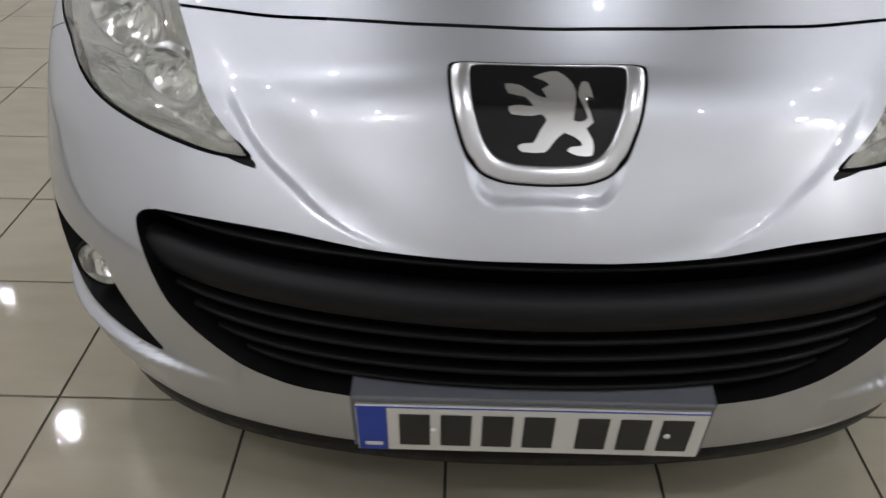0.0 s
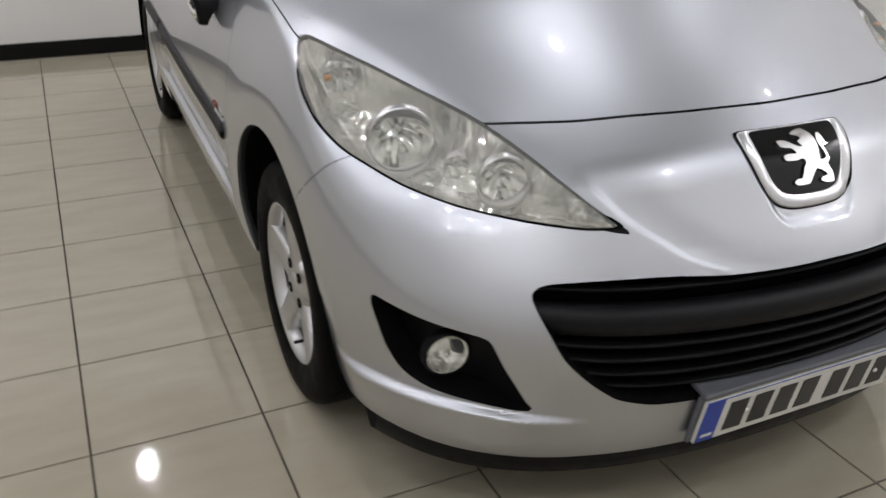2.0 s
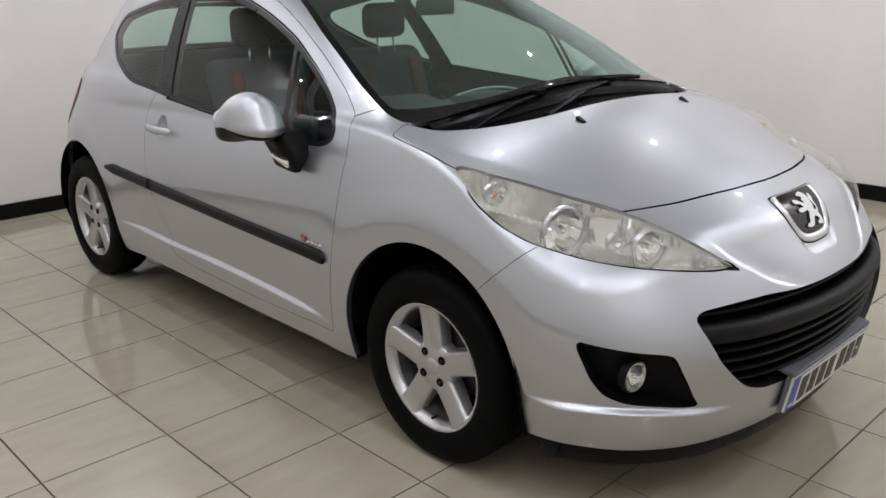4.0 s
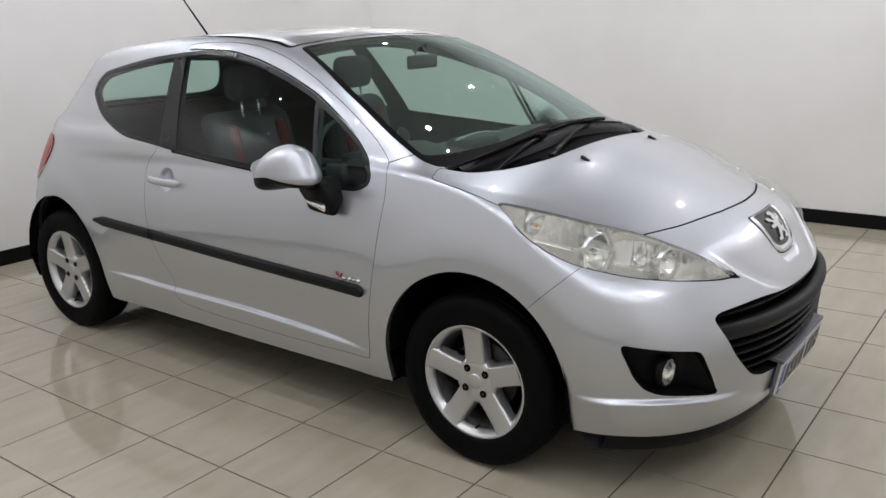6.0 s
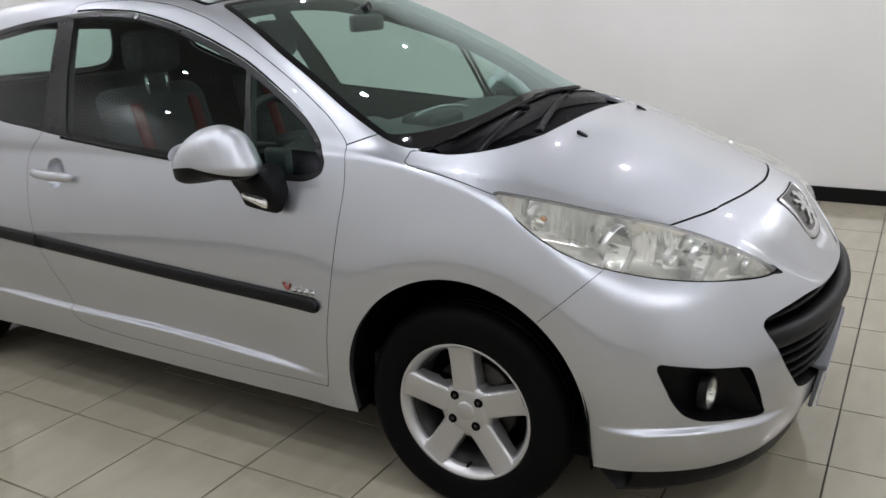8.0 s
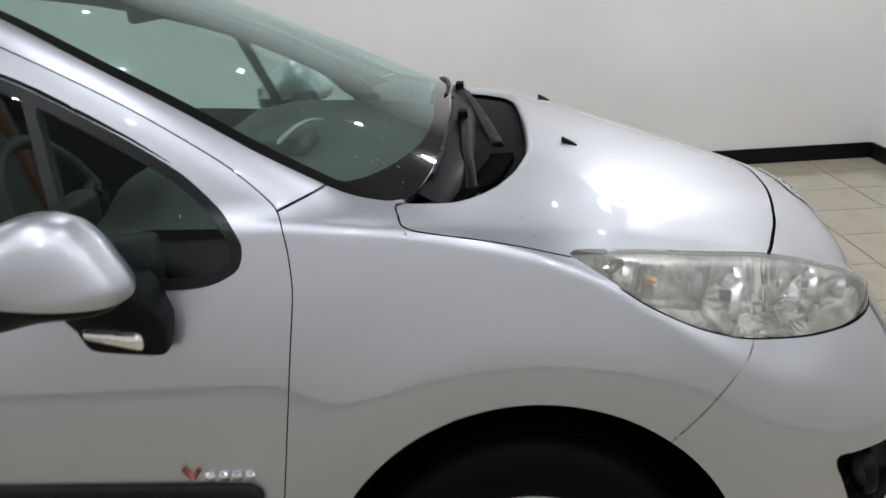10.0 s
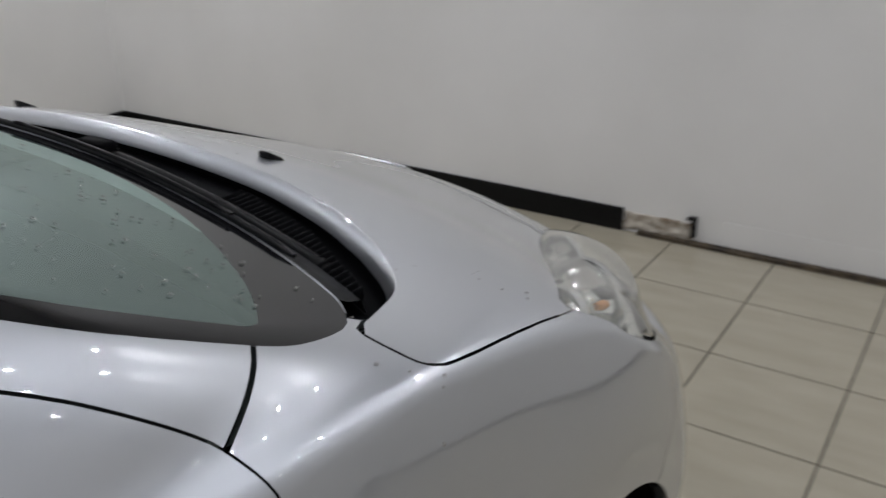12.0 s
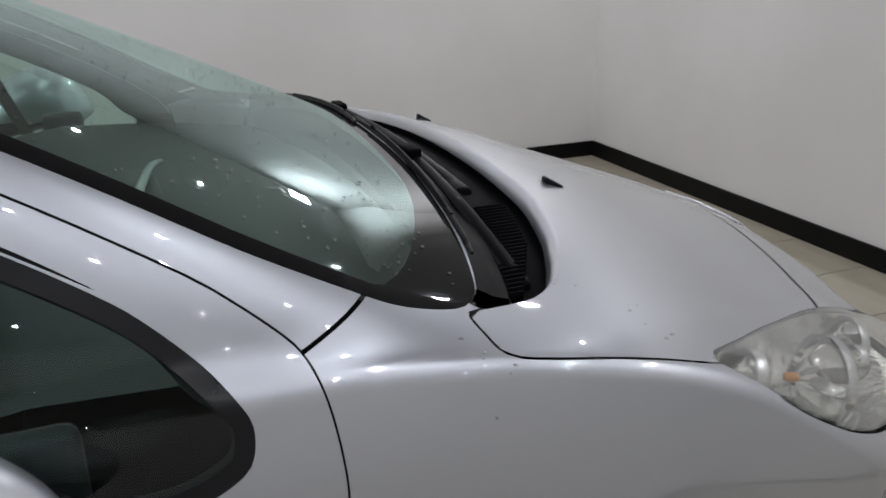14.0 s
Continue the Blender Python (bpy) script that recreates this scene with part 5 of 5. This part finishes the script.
def on_glass(x, y, d):
    return (x, y, float(hit_z(abs(x), y)) + d)


def wiper(name, ends, pivot, joint):
    line = [on_glass(*(np.array(ends[0]) * (1 - t) * (1 - t) + 2 * np.array(ends[1]) * t * (1 - t) + np.array(ends[2]) * t * t), 0.003) for t in np.linspace(0, 1, 24)]
    p, f = tube(line, [0.002] + [0.0042] * 22 + [0.002], 8, 1.2)
    w = plain_part(name, p, f, black, car, "black wiper blade and arm at the foot of the windscreen")
    p, f = tube([tuple(np.array(v) + np.array([0, 0, 0.004])) for v in line[4:20]], 0.0032, 6)
    plain_part("blade_frame", p, f, wiper_black, w)
    a, b = np.array((*pivot, float(hit_z(abs(pivot[0]), pivot[1])) - 0.036)), np.array(on_glass(*joint, 0.004))
    p, f = tube([a + (b - a) * t + np.array([0, 0, 0.012 * math.sin(math.pi * t)]) for t in np.linspace(0, 1, 12)], list(np.linspace(0.015, 0.007, 12)), 12, 0.4)
    arm = plain_part("wiper_arm", p, f, wiper_black, w, "broad tapered black wiper arm")
    c = a + (b - a) * 0.97
    p, f = rounded(c[0] - 0.026, c[0] + 0.026, c[1] - 0.010, c[1] + 0.012, c[2] - 0.006, c[2] + 0.012, 0.004)
    plain_part("blade_clip", p, f, tray_black, arm, "black blade clip")
    p, f = lathe([(0.0, -0.008), (0.010, -0.007), (0.013, -0.002), (0.013, 0.02)], 20)
    p = np.stack([p[:, 1], p[:, 2], -p[:, 0]], 1) + a
    plain_part("wiper_pivot", p, f, tray_black, w)


wiper("wiper", ((-0.60, 0.136), (-0.33, 0.092), (0.02, 0.106)), (-0.60, 0.070), (-0.22, 0.080))
wiper("wiper", ((-0.06, 0.120), (0.20, 0.100), (0.46, 0.150)), (-0.28, 0.010), (0.18, 0.090))
# ledge that carries the foot of the glass
glass_foot = spline((0.0, 0.108, 0.3, 0.106, 0.5, 0.124, 0.6, 0.142, 0.68, 0.166))
p = []
for x in np.linspace(-0.665, 0.665, 61):
    y = float(glass_foot(abs(x)))
    z = float(hit_z(abs(x), y))
    p += [(x, y + 0.010, z - 0.004), (x, y - 0.003, z - 0.007), (x, y - 0.024, z - 0.020), (x, y - 0.042, z - 0.026), (x, y - 0.050, z - 0.045)]
plain_part("scuttle_ledge", p, [(i * 5 + j, i * 5 + j + 1, i * 5 + j + 6, i * 5 + j + 5) for i in range(60) for j in range(4)], wiper_black, car, "shiny black ledge at the foot of the glass")
for i in range(26):
    x = -0.64 + i * 0.011
    y = float(np.interp(x, (-0.65, -0.51, -0.38), (0.092, 0.015, -0.02)))
    z = float(hit_z(abs(x), y)) - 0.024
    p, f = rounded(x - 0.002, x + 0.002, y, y + 0.05, z - 0.01, z + 0.004, 0.001, 1)
    plain_part("cowl_slat", p, f, tray_black, car)
p, f = tube([(0, 2.235, 1.395), (0, 2.25, 1.425), (0, 2.62, 1.815)], [0.014, 0.006, 0.0018], 8)
plain_part("aerial", p, f, black, car, "thin black roof aerial")

# ---- cabin ----
p, f = [], []
prof = [(0.16, 0.86), (0.20, 0.93), (0.40, 0.955), (0.62, 0.965), (0.76, 0.945), (0.82, 0.88), (0.80, 0.70), (0.74, 0.55)]
for x in np.linspace(-0.70, 0.70, 29):
    hump = 0.045 * math.exp(-(((x + 0.36) / 0.17) ** 4))
    for y, z in prof:
        p.append((x, y - 0.10 * (1 - (x / 0.7) ** 2) * (y < 0.3), z + hump * (1 if 0.5 < y < 0.8 else 0)))
m = len(prof)
f = [(i * m + j, i * m + j + 1, (i + 1) * m + j + 1, (i + 1) * m + j) for i in range(28) for j in range(m - 1)]
plain_part("dashboard", p, f, dash_top, car, "dark grey dashboard with an instrument hood")
p, f = rounded(-0.15, 0.08, 0.45, 0.60, 0.90, 0.998, 0.03, 4)
hood = plain_part("display_hood", p, f, dash_top, car, "dark display hood on the dashboard")
# added pale tube stands in for the hood's lit upper edge
p, f = tube([(-0.20 + 0.28 * t, 0.50 - 0.06 * t, 0.985 + 0.035 * math.sin(math.pi * (0.15 + 0.7 * t))) for t in np.linspace(0, 1, 16)], [0.003] + [0.008] * 14 + [0.003], 8, 0.6)
plain_part("hood_trim", p, f, hood_lit_grey, hood, "pale grey curve painted as the lit top of the hood")
ring = [(-0.36 + 0.185 * math.cos(t), 0.93 + 0.185 * math.sin(t) * 0.42, 0.90 + 0.185 * math.sin(t) * 0.90) for t in np.linspace(0, 2 * math.pi, 41)]
p, f = tube(ring, 0.015, 8)
wheel_ = plain_part("steering_wheel", p, f, dark_trim, car, "black steering wheel")
p, f = rounded(-0.43, -0.29, 0.88, 0.94, 0.85, 0.95, 0.02)
plain_part("wheel_hub", p, f, dark_trim, wheel_)
for a in (0.2, math.pi - 0.2, 4.71):
    p, f = tube([(-0.36, 0.92, 0.90), (-0.36 + 0.18 * math.cos(a), 0.93 + 0.075 * math.sin(a), 0.90 + 0.165 * math.sin(a))], 0.014, 6)
    plain_part("wheel_spoke", p, f, dark_trim, wheel_)
for x in (-0.36, 0.36):
    p, f = rounded(x - 0.25, x + 0.25, 0.98, 1.46, 0.42, 0.60, 0.06, 4)
    seat = plain_part("front_seat", p, f, seat_cloth, car, "dark cloth front seat with red inserts")
    p, f = rounded(x - 0.24, x + 0.24, 1.36, 1.49, 0.52, 1.10, 0.06, 4)
    p[:, 1] += (p[:, 2] - 0.5) * 0.30
    plain_part("seat_back", p, f, seat_cloth, seat)
    for s in (-0.14, 0.14):
        p, f = rounded(x + s - 0.03, x + s + 0.03, 1.345, 1.44, 0.58, 1.05, 0.02, 2)
        p[:, 1] += (p[:, 2] - 0.5) * 0.30
        plain_part("seat_insert", p, f, seat_red, seat, "red cloth insert")
    p, f = rounded(x - 0.12, x + 0.12, 1.515, 1.61, 1.145, 1.31, 0.045, 4)
    plain_part("headrest", p, f, seat_cloth, seat)
    for s in (-0.05, 0.05):
        p, f = tube([(x + s, 1.545, 1.06), (x + s, 1.56, 1.18)], 0.006, 6)
        plain_part("headrest_post", p, f, chrome, seat)
p, f = rounded(-0.60, 0.60, 2.12, 2.55, 0.45, 0.66, 0.06, 3)
bench = plain_part("rear_bench", p, f, seat_cloth, car, "dark cloth rear bench")
p, f = rounded(-0.58, 0.58, 2.45, 2.58, 0.55, 1.08, 0.06, 3)
plain_part("bench_back", p, f, seat_cloth, bench)
p, f = rounded(-0.72, 0.72, 0.3, 2.9, 0.30, 0.36, 0.01)
plain_part("cabin_floor", p, f, dark_trim, car)
p, f = rounded(-0.095, 0.105, 0.805, 0.832, 1.275, 1.335, 0.012)
mirror_ = plain_part("inside_mirror", p, f, dark_trim, car, "dark inside mirror")
p, f = tube([(0.0, 0.83, 1.31), (0.0, 0.86, 1.35), (0.0, 0.80, 1.365)], [0.012, 0.010, 0.016], 8)
plain_part("mirror_stem", p, f, dark_trim, mirror_)

# ---- water drops on the windscreen ----
rng = random.Random(5)
p, f = [], []


def drop(x, y):
    c = np.array([[x, y, float(hit_z(abs(x), y))]])
    n = normals_of(c)[0]
    t = np.cross(n, (1, 0, 0))
    t /= np.linalg.norm(t)
    s = np.cross(n, t)
    r = rng.choice((0.0009, 0.0011, 0.0014, 0.0017, 0.0022))
    k = len(p)
    stretch = rng.uniform(0.9, 1.7)
    for h, q in ((0.0, 1.0), (0.45, 0.8)):
        for j in range(7):
            a = 2 * math.pi * j / 7
            p.append(tuple(c[0] + n * (h * r + 0.0004) + s * (math.cos(a) * r * q) + t * (math.sin(a) * r * q * stretch)))
    p.append(tuple(c[0] + n * (0.62 * r + 0.0004)))
    f.extend([(k + j, k + (j + 1) % 7, k + 7 + (j + 1) % 7, k + 7 + j) for j in range(7)] + [(k + 7 + j, k + 7 + (j + 1) % 7, k + 14) for j in range(7)])


count = 0
while count < 340:
    y, x = rng.uniform(0.18, 0.75), rng.uniform(-0.68, 0.05)
    if abs(x) > np.interp(y, (0.2, 0.31, 0.54, 0.75), (0.68, 0.69, 0.65, 0.60)) or rng.random() < 0.55 * (y > 0.45):
        continue
    drop(x, y)
    count += 1
for cx, cy, spread, count in ((-0.20, -0.09, 0.05, 16), (-0.79, 0.20, 0.022, 9), (-0.66, 0.05, 0.02, 5), (-0.74, -0.02, 0.03, 6)):   # a few on the bonnet and the wing
    for i in range(count):
        drop(rng.gauss(cx, spread), rng.gauss(cy, spread * 0.6))
car.location.x = -0.008
p = np.array(p) - np.array([0.008, 0, 0])
drops = plain_part("water_drops", p, f, water, None)
tagged(drops, "small clear water drops scattered on windscreen, bonnet and wing", "water", kind="stuff")
